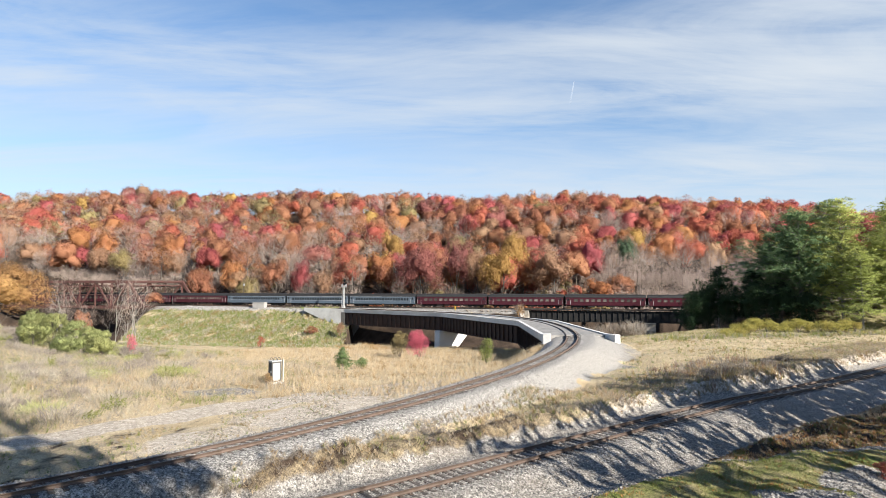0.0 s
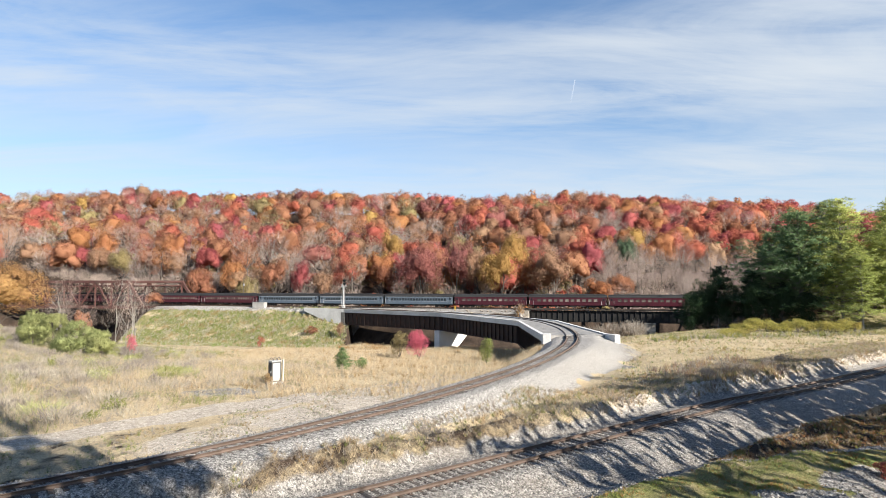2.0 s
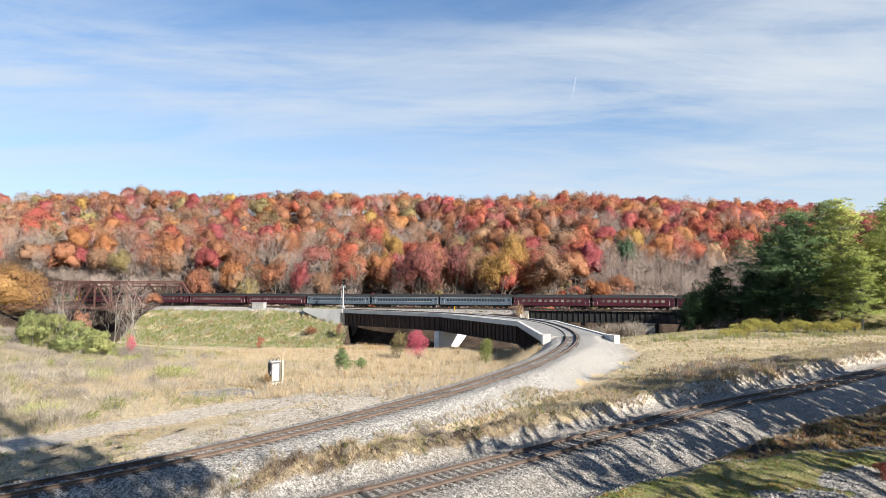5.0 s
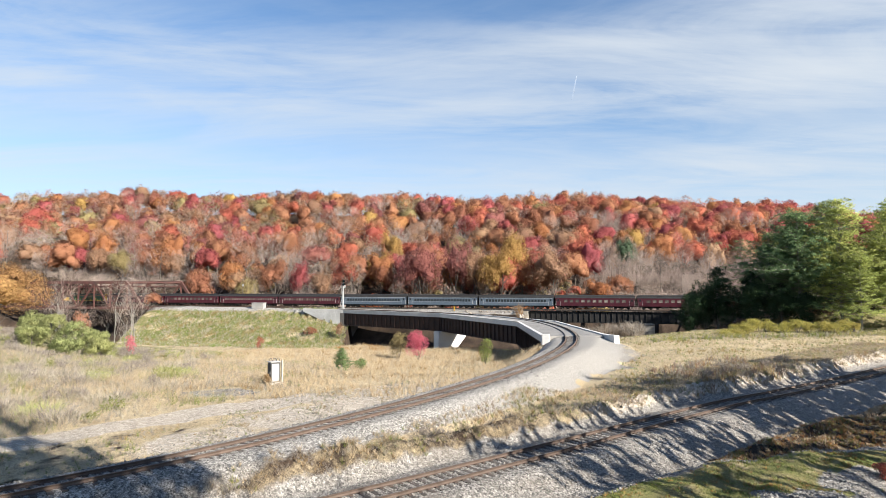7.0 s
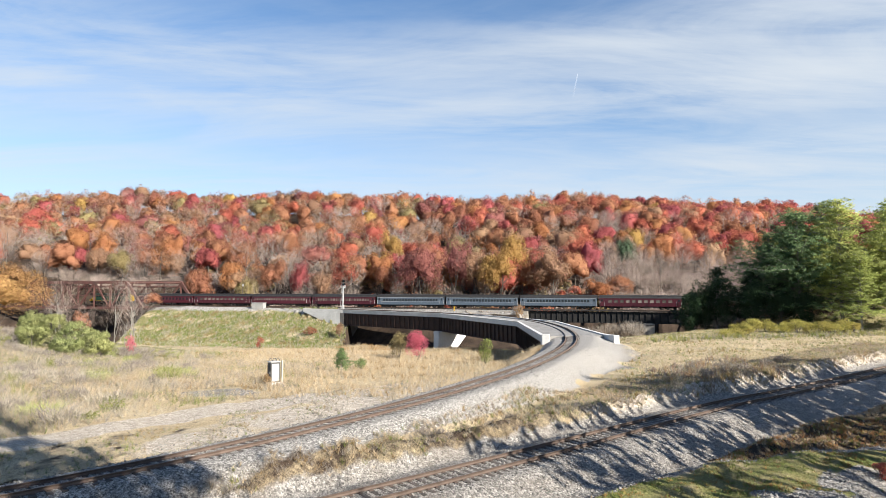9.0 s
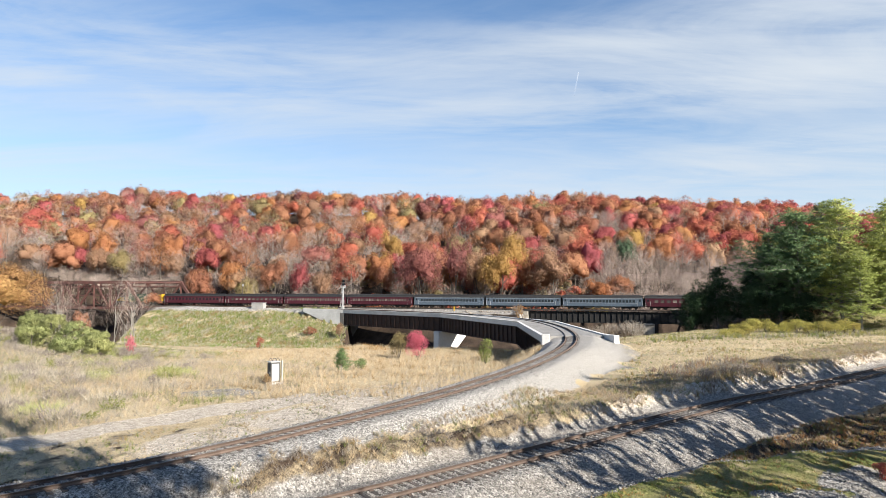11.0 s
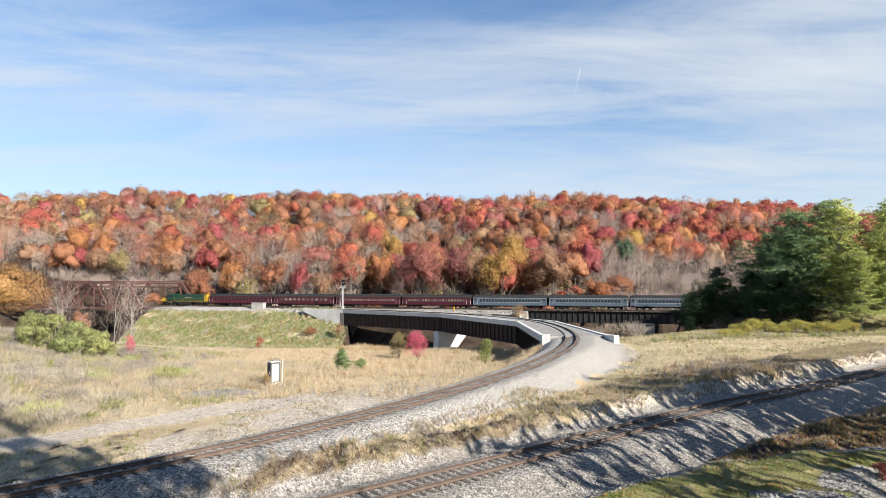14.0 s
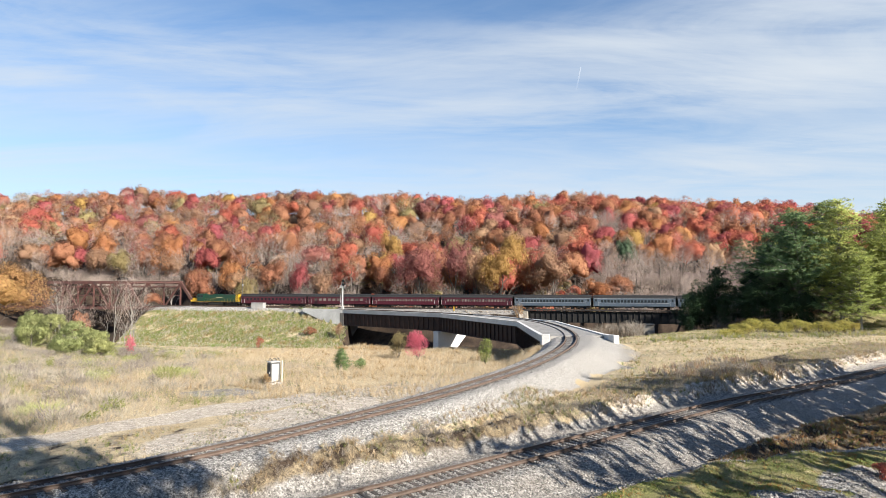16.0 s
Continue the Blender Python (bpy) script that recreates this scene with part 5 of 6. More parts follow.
def bare_tree(kind, x, y, tall, label, bark=PALEBARK, group="bare trees"):
    key = ("bare", kind)
    if key not in TREES:
        rng = np.random.RandomState(kind * 5 + 1)
        t = part("trunk", limb_mesh(rng, 1.0, 0.0085, 2, 0.42, 0.3), bark)
        v, f = twig_quads(rng, 300, 0.17, 0.34, 0.0012)
        TREES[key] = (mesh_data(t), v * (1, 1, 1) + (0, 0, 0.64), f)
    tm, v, f = TREES[key]
    top = thing("bare_tree", label, "tree", group, pose(x, y, hz(x, y), 0, 0, (x * 31) % 360))
    t = new("trunk", tm)
    t.parent, t.scale = top, (tall, tall, tall)
    arrays("crown", v * tall, f, [LEAF[7]], top)
    return top


def pine_meshes(seed, colour, needles=25, loose=1.0, wild=0.02):
    """A white pine one metre tall: whorls of limbs that carry separate upswept tufts of needles."""
    rng = np.random.RandomState(seed)
    bm = bmesh.new()
    rod(bm, (0, 0, -0.02), (0, 0, 0.97), 0.0085, 0.002, 8)
    P, W, N = [], [], []
    h = 0.12
    while h < 0.99:
        reach = 0.225 * min(1.0, (1.03 - h) / 0.62) ** 0.85 * rng.uniform(0.65, 1.25)
        turn = rng.uniform(0, 6.283)
        for k in range(5):
            if h < 0.34 and rng.uniform() < 0.55:
                continue
            a = turn + k * 1.257 + rng.uniform(-0.5, 0.5)
            at = min(0.97, h + rng.uniform(-wild, wild))
            l = reach * rng.uniform(0.4, 1.25) * (1 + 0.3 * math.cos(a - seed - 7 * at))
            rise = rng.uniform(-0.15, 0.5) + 6 * wild * rng.uniform(0, 1) + 0.5 * max(0, h - 0.75)
            way = np.array([math.cos(a), math.sin(a), rise])
            rod(bm, (0, 0, at), (way[0] * l, way[1] * l, at + rise * l), 0.0024, 0.0007, 4)
            count = max(4, int(86 * l))
            for u in rng.uniform(0.3, 1.08, count):
                r = rng.uniform(0.016, 0.032) * loose
                c = way * l * u + np.array([0, 0, at]) + np.array([-math.sin(a), math.cos(a), 0]) * rng.normal() * 0.032 * (0.3 + u) + rng.normal(size=3) * (0.010, 0.010, 0.018)
                o = rng.normal(size=(needles, 3)) * 0.55 + way * 0.55 + np.array([0, 0, 0.28])
                o /= np.linalg.norm(o, axis=1)[:, None]
                root = c + rng.normal(size=(needles, 3)) * (0.007, 0.007, 0.003) * loose
                P.append(root)
                W.append(o * r * rng.uniform(0.5, 1.0, (needles, 1)))
                out = np.array([way[0] * 0.55, way[1] * 0.55, 0.5])
                N.append(out + rng.normal(size=(needles, 3)) * 0.3)
        h += rng.uniform(0.017, 0.030)
    P, W, N = np.vstack(P), np.vstack(W), np.vstack(N)
    side = np.cross(N, W)
    side *= (rng.uniform(0.0019, 0.0034, len(P)) * loose / (np.linalg.norm(side, axis=1) + 1e-9))[:, None]
    v = np.stack([P + W * 0.25 - side, P + W, P + W * 0.25 + side], 1)
    turned = (np.cross(v[:, 1] - v[:, 0], v[:, 2] - v[:, 0]) * N).sum(1) < 0
    v[turned] = v[turned][:, ::-1]
    return mesh_data(part("trunk", bm, PALEBARK)), mesh_data(arrays("crown", v.reshape(-1, 3), np.arange(3 * len(v)).reshape(-1, 3), [colour], normals=np.repeat(N, 3, 0)))


def shrub(x, y, tall, radius, colour, label, seed, leaf=0.16, dense=700, lift=0.0, group="shrubs"):
    rng = np.random.RandomState(seed)
    top = thing("shrub", label, "shrub", group, pose(x, y, hz(x, y) + lift))
    bm = bmesh.new()
    for k in range(7):
        a = rng.uniform(0, 6.283)
        rod(bm, (0, 0, -0.2), (math.cos(a) * radius * 0.5, math.sin(a) * radius * 0.5, tall * rng.uniform(0.5, 0.8)), 0.035, 0.01, 5)
    part("stem", bm, BARK, top)
    p, w = crown_points(rng, dense, radius, tall * 0.5, 11, 0.66)
    p[:, 2] += tall * 0.5
    p[:, 2] = np.maximum(p[:, 2], 0.05)
    v, f = leaf_quads(rng, p, w, leaf)
    arrays("crown", v, f, [colour], top)
    return top


def build_pines():
    green = [pine_meshes(s, PINE, 15, 1.0, 0.05) for s in (1, 2, 3)]
    blue = [pine_meshes(s, PINE_SHADED, 15, 1.0, 0.05) for s in (4, 5)]
    dark = pine_meshes(9, YEW, 11, 1.35, 0.05)
    rows = [(78.0, 131, 24.5, blue[0], 1.5), (84.5, 127, 26.5, green[1], 1.45), (92, 122, 24.5, green[2], 1.6), (99, 131, 25, green[0], 1.5), (76, 139, 20, blue[1], 1.5), (83, 142, 24, blue[0], 1.5),
            (89, 139, 25, blue[1], 1.5), (107, 137, 25, green[2], 1.5), (116, 131, 25, green[1], 1.5), (89, 117, 13, green[1], 1.8), (83, 119, 15, green[2], 1.7), (96, 116, 16, green[0], 1.7), (80, 134, 21, blue[1], 1.5), (112, 150, 17, blue[1], 1.8), (120, 146, 19, blue[0], 1.8)]
    for x, y, h, meshes, wide in rows:
        top = thing("pine_tree", "tall white pine with spreading green limbs", "tree", "pines beside the field", pose(x, y, hz(x, y), 0, 0, (x * 57) % 360))
        for name, me in zip(("trunk", "crown"), meshes):
            ob = new(name, me)
            ob.parent, ob.scale = top, (h * wide, h * wide, h)
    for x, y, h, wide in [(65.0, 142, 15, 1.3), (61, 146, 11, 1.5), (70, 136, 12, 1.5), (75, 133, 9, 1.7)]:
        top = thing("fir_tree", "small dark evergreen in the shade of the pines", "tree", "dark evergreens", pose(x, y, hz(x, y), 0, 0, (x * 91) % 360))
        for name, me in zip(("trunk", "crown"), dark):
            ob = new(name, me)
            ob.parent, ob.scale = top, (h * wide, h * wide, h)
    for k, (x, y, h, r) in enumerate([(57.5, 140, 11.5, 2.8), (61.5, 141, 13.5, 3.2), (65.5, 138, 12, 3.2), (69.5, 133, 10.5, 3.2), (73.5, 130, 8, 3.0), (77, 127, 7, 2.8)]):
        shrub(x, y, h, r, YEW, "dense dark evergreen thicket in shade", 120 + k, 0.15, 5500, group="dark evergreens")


def build_front_trees():
    """Trees close behind the main line, each by itself."""
    L = LEAF
    rows = [(0, -8.5, 234, 27, 9.5, L[9], "dark maroon oak behind the train"), (1, 6.5, 238, 27, 8.0, L[9], "dark maroon oak behind the train"),
            (2, 22, 233, 26, 8.6, L[4], "golden yellow maple behind the train"), (3, 28.5, 242, 29, 6, L[4], "golden yellow maple behind the train"),
            (1, 42, 233, 25, 9.4, L[5], "rust brown oak behind the train"), (0, 13.5, 236, 25, 6.5, L[5], "brown oak behind the train"),
            (2, 59.5, 230, 14, 5.5, L[3], "orange maple behind the train"), (3, 70, 236, 14, 6, L[0], "rust oak behind the train"),
            (1, -56.5, 238, 18, 5.0, L[2], "crimson maple behind the train"), (2, -66, 236, 20, 6.5, L[0], "rust oak behind the train"),
            (3, -76, 234, 18, 5.5, L[6], "olive brown oak behind the train"), (0, -84, 238, 20, 6, L[3], "orange oak behind the train"),
            (1, -39, 240, 20, 6, L[1], "brick red maple behind the train"), (2, -24, 240, 18, 5.5, L[0], "brown oak behind the train"),
            (3, -47, 234, 16, 5, L[5], "rust oak behind the train"), (0, -96, 238, 22, 7, L[0], "rust oak behind the train"),
            (2, -22, 262, 26, 5.0, L[4], "golden yellow maple on the slope"), (3, 80, 262, 22, 5.0, L[8], "dark green pine on the slope"),
            (0, -150, 262, 18, 6.5, L[5], "brown oak behind the truss bridge"), (2, -138, 258, 17, 6.0, L[6], "olive oak behind the truss bridge"),
            (1, -126, 256, 18, 6.0, L[0], "rust oak behind the truss bridge"), (3, -114, 254, 16, 5.5, L[5], "brown oak behind the truss bridge")]
    for kind, x, y, tall, r, col, label in rows:
        broadleaf(kind, x, y, tall, r, col, label, dense=4600, leaf=0.29)
    for kind, x, y, tall in [(0, -52, 229, 15), (1, -33, 229, 15), (2, -17, 230, 14), (0, 49, 226, 13), (1, 63, 222, 12), (2, 74, 220, 12), (0, 84, 217, 12), (1, 96, 214, 13), (2, 69, 228, 14), (0, 90, 226, 14), (1, -70, 228, 14), (2, -104, 232, 17), (0, -118, 236, 18)]:
        bare_tree(kind, x, y, tall, "leafless grey tree behind the train", group="bare trees behind the train")
    # near the truss bridge
    broadleaf(3, -82.5, 111, 16.0, 8.0, AMBER, "golden orange oak at the creek", leaf=0.17, dense=15000, fill=0.58, lift=-2.2)
    bare_tree(1, -80, 127, 14, "leafless pale grey tree before the truss bridge", group="bare trees at the creek")
    bare_tree(2, -85, 134, 13, "leafless pale grey tree before the truss bridge", group="bare trees at the creek")
    broadleaf(1, -98, 164, 10.5, 2.7, L[0], "small rust brown tree before the truss bridge", dense=2400, leaf=0.5)
    for kind, x, y, tall in [(0, -60.2, 111, 13.5), (1, -56.8, 112, 14), (2, -58.6, 114, 12), (1, -92, 156, 13), (0, -101, 162, 13), (2, -84, 160, 12)]:
        bare_tree(kind, x, y, tall, "leafless pale grey tree before the truss bridge", group="bare trees at the creek")
    broadleaf(0, -104.3, 216.9, 7.0, 3.2, L[0], "round rust-leaved small tree on the embankment", dense=2000, leaf=0.4)


def build_shade_trees():
    """The row of tall, half-bare trees beside the siding whose shadows fall across the ballast."""
    for k, (x, y, tall, r, dense) in enumerate([(19.8, -5.4, 43, 5.0, 800), (24, -7, 34, 4, 260), (50.6, 29.5, 24, 5.5, 750), (56.6, 33.5, 24, 5.5, 700), (62.6, 37.5, 24, 5.5, 700),
                                               (68.6, 41.5, 25, 6, 700), (46.6, 25.5, 24, 4.5, 700), (41.7, 35.6, 22, 3.4, 650), (46, 37.4, 22, 3.0, 260), (36.6, 17.5, 24, 5, 260), (34.6, 9.5, 24, 5, 300), (41, 20, 23, 5, 300)]):
        broadleaf(k % 4, x, y, tall, r, LEAF[0], "rust-leaved oak beside the siding", dense=dense, leaf=0.75, group="oaks beside the siding", fill=0)


build_forest()
build_front_trees()
build_pines()
build_shade_trees()


# ---- grass, weeds and loose stone ----
def blades(rng, x, y, z, tall, wide, per, lean=0.35, tip=0.12):
    """A tuft of upright, leaning blades at every place."""
    n = len(x)
    a = rng.uniform(0, 6.283, (n, per))
    r = rng.uniform(0, 1, (n, per)) * (wide * 3.2)[:, None]
    bx, by = x[:, None] + np.cos(a) * r, y[:, None] + np.sin(a) * r
    h = tall[:, None] * rng.uniform(0.55, 1.1, (n, per))
    la = rng.uniform(0, 6.283, (n, per))
    l = h * lean * rng.uniform(0.2, 1.2, (n, per))
    sa = rng.uniform(0, 6.283, (n, per))
    w = wide[:, None] * rng.uniform(0.6, 1.3, (n, per))
    zb = np.repeat(z[:, None], per, 1)
    base = np.stack([bx, by, zb - 0.05], -1)
    side = np.stack([np.cos(sa) * w, np.sin(sa) * w, np.zeros_like(w)], -1) * 0.5
    end = base + np.stack([np.cos(la) * l, np.sin(la) * l, h], -1)
    q = np.stack([base - side, base + side, end], 2).reshape(-1, 3)
    return q, np.arange(len(q)).reshape(-1, 3)


def scatter(name, label, n, area, keep, materials, tall, wide, per, seed, lean=0.35, line=None, spot=12, blend=0.45):
    """Tufts over a stretch of ground, where keep() allows them, in patches of each material."""
    rng = np.random.RandomState(seed)
    x, y = rng.uniform(area[0], area[1], n), rng.uniform(area[2], area[3], n)
    if line is not None:
        d, nn = sides(line)
        i = rng.randint(0, len(line), n)
        o = rng.uniform(area[0], area[1], n)
        x, y = line[i, 0] + nn[i, 0] * o + d[i, 0] * rng.uniform(0, 0.5, n), line[i, 1] + nn[i, 1] * o + d[i, 1] * rng.uniform(0, 0.5, n)
    k = keep(x, y) > rng.uniform(0, 1, n)
    x, y = x[k], y[k]
    z = height(x, y)
    patch = fbm(x, y, spot, seed) + rng.normal(size=len(x)) * blend
    t = rng.uniform(tall[0], tall[1], len(x)) * (1 + 0.3 * fbm(x, y, 6, seed + 1))
    w = np.full(len(x), wide)
    q, f = blades(rng, x, y, z, np.maximum(t, 0.06), w, per, lean)
    cut = np.quantile(patch, np.linspace(0, 1, len(materials) + 1)[1:-1]) if len(materials) > 1 else []
    index = np.repeat(np.digitize(patch, cut), per)
    return tagged(arrays(name, q, f, materials, index=index), label, "grass", kind="stuff")


def build_grass():
    def clear(x, y):
        g, v, l = zones(x, y)
        return (1 - v) ** 2

    def off_main(x, y):
        return (y - (MAIN_A.y + (x - MAIN_A.x) * MAIN_D.y / MAIN_D.x)) * MAIN_D.x

    def meadow(x, y):
        d = dist_to(BRANCH_L, x, y)
        return clear(x, y) * (d[2] > 3.4) * (off_main(x, y) < -20) * smooth(-48, -30, x + (y - 60) * 0.1) * (0.65 + 0.5 * fbm(x, y, 16, 2))

    scatter("meadow_grass", "tall dry straw-coloured meadow grass", 56000, (-62, 16, 50, 165), meadow, [DRY, DRY, DRY, PALEDRY, DRY, BROWNGRASS], (0.35, 0.95), 0.024, 9, 31, 0.55)

    def weeds(x, y):
        d = dist_to(BRANCH_L, x, y)
        return clear(x, y) * (d[2] > 6) * smooth(-14, -30, x + (y - 40) * 0.22) * (1 - dirt_mask(x, y)) * (0.6 + 0.6 * fbm(x, y, 9, 4))

    def tangle(x, y):
        d = dist_to(BRANCH_L, x, y)
        return (d[2] > 13.5) * (1 - np.clip(1.4 * dirt_mask(x, y), 0, 1)) * smooth(-9, -17, x + (y - 46) * 0.12) * (0.7 + 0.5 * fbm(x, y, 7, 44)) * (np.hypot((x + 19.5) / 4.0, (y - 53.5) / 2.6) > 1.1)

    scatter("tall_weeds", "soft grey-brown tangle of tall dead weeds above the gravel road", 36000, (-64, -8, 36, 92), tangle, [PALEDRY, DEADWEED, DRY, PALEDRY, DRY, DEADWEED, GREENGRASS], (0.4, 1.05), 0.016, 9, 41, 0.75)
    scatter("weeds", "pale and greenish weeds on the slope", 15000, (-105, -12, 30, 140), weeds, [PALEDRY, GREENGRASS, PALEDRY, DEADWEED, PALEDRY, BUSHGREEN, DRY], (0.2, 0.75), 0.024, 11, 32, 0.6)

    def verge(x, y):
        d = dist_to(BRANCH_L, x, y)
        return clear(x, y) * (d[2] > 3.2) * (d[0] < 18) * (0.35 + 0.6 * fbm(x, y, 5, 9))

    scatter("verge_grass", "short dry grass beside the gravel road", 17000, (3.2, 13, 0, 0), verge, [PALEDRY, BROWNGRASS, DEADWEED, DEADWEED, GREENGRASS, DEADWEED], (0.08, 0.32), 0.024, 10, 33, 0.6, BRANCH_L[40:230])

    def berm(x, y):
        ds, hs, ss, _ = dist_to(SIDING_L, x, y)
        db, hb, sb, _ = dist_to(BRANCH_L, x, y)
        return (ss > 0) * smooth(3.0, 3.9, ds) * (1 - smooth(10, 15, ds)) * smooth(2.9, 3.6, db) * (0.8 + 0.4 * fbm(x, y, 6, 6))

    scatter("berm_grass", "clumped straw and brown grass between the tracks", 34000, (2.6, 11, 0, 0), berm, [DEADWEED, BROWNGRASS, DRY, PALEDRY, GREENGRASS, DRY, DEADWEED], (0.14, 0.55), 0.019, 12, 34, 0.75, SIDING_L[80:340])

    def field(x, y):
        db = dist_to(BRANCH_L, x, y)[0]
        ds, hs, ss, _ = dist_to(SIDING_L, x, y)
        return clear(x, y) * (ss > 7) * smooth(4.5, 7, db) * smooth(14, 18, x) * (y > 56) * np.maximum(0.5, 0.65 + 0.45 * fbm(x, y, 20, 12)) * (off_main(x, y) < -20)

    scatter("field_grass", "pale dry grass of the open field", 52000, (14, 110, 50, 160), field, [DRY, DRY, GREENGRASS, PALEDRY, BROWNGRASS], (0.16, 0.42), 0.06, 6, 35, 0.5)

    def edge(x, y):
        return (0.5 + 0.8 * fbm(x, y, 5, 61)) * smooth(3.5, 0.5, np.abs(y - np.interp(x, [33, 45, 60, 80], [97, 101, 106, 107]) + 1))

    scatter("edge_grass", "tall olive and grey grass before the pine wood", 9000, (33, 82, 92, 112), edge, [GREENGRASS, DEADWEED, YELLOWBUSH, PALEDRY, GREENGRASS], (0.5, 1.0), 0.05, 8, 62, 0.4)

    def dead(x, y):
        return smooth(20, 24, x) * (1 - smooth(32, 38, x)) * (0.45 + 0.9 * fbm(x, y, 4, 57))

    scatter("dead_weeds", "dark brown dead weed stalks beside the siding", 11000, (3.3, 14, 0, 0), dead, [BROWNGRASS, DEADWEED, LEAF[5], DEADWEED], (0.35, 1.0), 0.04, 7, 42, 0.45, SIDING_L[140:330])

    def rusty(x, y):
        return smooth(15, 19, x) * smooth(2.7, 3.6, y - mound_line(x)) * (0.75 + 0.8 * fbm(x, y, 3.5, 58))

    scatter("rusty_grass", "rusty brown and golden grass on the ditch bank", 24000, (-11.5, -4.7, 0, 0), rusty, [BROWNGRASS, RUSTGRASS, GREENGRASS, DRY, RUSTGRASS, DRY], (0.12, 0.34), 0.026, 10, 43, 0.7, SIDING_L[105:260])

    def before_bridge(x, y):
        d = dist_to(BRANCH_L, x, y)
        return (d[2] > 3.6) * (d[0] < 16) * (y > 97) * (x < 17) * (off_main(x, y) < -12) * (0.75 + 0.4 * fbm(x, y, 6, 66))

    scatter("bridge_grass", "tall golden grass below the curved bridge", 15000, (3.4, 16, 0, 0), before_bridge, [DRY, DRY, PALEDRY, BROWNGRASS, DRY, RUSTGRASS], (0.6, 1.4), 0.055, 6, 67, 0.45, BRANCH_L[240:480])

    def bank(x, y):
        return (off_main(x, y) < -9) * smooth(-40, -30, off_main(x, y)) * (x < -29) * np.maximum(0.4, 0.55 + 0.6 * fbm(x, y, 8, 14))

    scatter("bank_grass", "green grass on the railway embankment", 46000, (-102, -28, 160, 222), bank, [BROWNGRASS, PALEDRY, GREENGRASS, PALEDRY, GREENGRASS, BANKGREEN, PALEDRY], (0.3, 1.1), 0.08, 5, 36, 0.6, spot=7, blend=0.25)

    def mound(x, y):
        ds, hs, ss, _ = dist_to(SIDING_L, x, y)
        return (ss < 0) * smooth(5.0, 6.0, ds) * np.where(x > 3, smooth(0.7, 0.2, y - mound_line(x)), 1.0) * (0.75 + 0.5 * fbm(x, y, 4, 16)) * (1 - 0.95 * np.clip(zones(x, y)[1] * 1.6, 0, 1))

    scatter("bank_grass", "short green and rusty grass beside the ditch", 30000, (-16, -5.4, 0, 0), mound, [GREENGRASS, GREENGRASS, BROWNGRASS, GREENGRASS, RUSTGRASS, GREENGRASS], (0.05, 0.2), 0.045, 7, 37, 0.8, SIDING_L[105:240])

    def brush(x, y):
        return (off_main(x, y) < -3) * smooth(-42, -16, off_main(x, y)) * (dist_to(BRANCH_L, x, y)[0] > 5.5) * 0.9

    scatter("brush", "tangled brown brush below the girder bridge", 16000, (22, 90, 130, 196), brush, [THORN, DEADWEED, THORN, BROWNGRASS], (1.0, 3.2), 0.10, 6, 38, 0.5)


def build_brambles():
    """Rounded mounds of pale, half-dead brambles and weeds on the slope."""
    rng = np.random.RandomState(78)
    x, y = rng.uniform(-88, -16, 500), rng.uniform(38, 112, 500)
    k = (x + (y - 40) * 0.30 < -20) & (dirt_mask(x, y) < 0.3) & (dist_to(BRANCH_L, x, y)[0] > 19) & (fbm(x, y, 18, 9) > -0.5)
    x, y = x[k], y[k]
    V, F, M, count = [], [], [], 0
    for px, py, pz, tone in zip(x, y, height(x, y), fbm(x, y, 22, 19)):
        tall, wide = rng.uniform(0.35, 0.95), rng.uniform(0.7, 1.9)
        if rng.uniform() < 0.55:
            q, f = twig_tris(rng, 260, wide, tall, 0.02)
        else:
            p, w = crown_points(rng, 380, wide, tall, 14)
            q, f = leaf_tris(rng, p, w, 0.075, 0.9)
        V.append(q + (px, py, pz + tall * 0.55))
        F.append(f + count)
        M.append(np.full(len(f), rng.choice([0, 1, 2]) if tone < 0.25 else rng.choice([2, 3, 4])))
        count += len(q)
    tagged(arrays("brambles", np.vstack(V), np.vstack(F), [PALEDRY, DEADWEED, DEADWEED, GREENGRASS, BUSHGREEN], index=np.concatenate(M)), "pale half-dead brambles and weeds on the slope", "brush", kind="stuff")


def build_thicket():
    """Leafless thorn thicket filling the ravine under the black girders."""
    rng = np.random.RandomState(77)
    x, y = rng.uniform(27, 66, 520), rng.uniform(104, 180, 520)
    k = (dist_to(BRANCH_L, x, y)[0] > 6.5) & (y > np.interp(x, [28, 40, 60], [104, 108, 122])) & (x < np.where(y > 150, 0.337, 0.325) * y) & ((y - (MAIN_A.y + (x - MAIN_A.x) * MAIN_D.y / MAIN_D.x)) * MAIN_D.x < -4)
    x, y = x[k], y[k]
    V, F, M, count = [], [], [], 0
    for px, py, pz in zip(x, y, height(x, y)):
        tall = rng.uniform(1.0, 1.9) + 1.6 * max(0.0, (py - 125) / 55)
        q, f = twig_tris(rng, 170, rng.uniform(1.4, 2.4), tall, 0.04)
        V.append(q + (px, py, pz + tall * 0.8))
        F.append(f + count)
        M.append(np.full(len(f), rng.choice([0, 1])))
        count += len(q)
    tagged(arrays("thicket", np.vstack(V), np.vstack(F), [THORN, DEADWEED], index=np.concatenate(M)), "leafless brown thorn thicket in the ravine", "brush", kind="stuff")


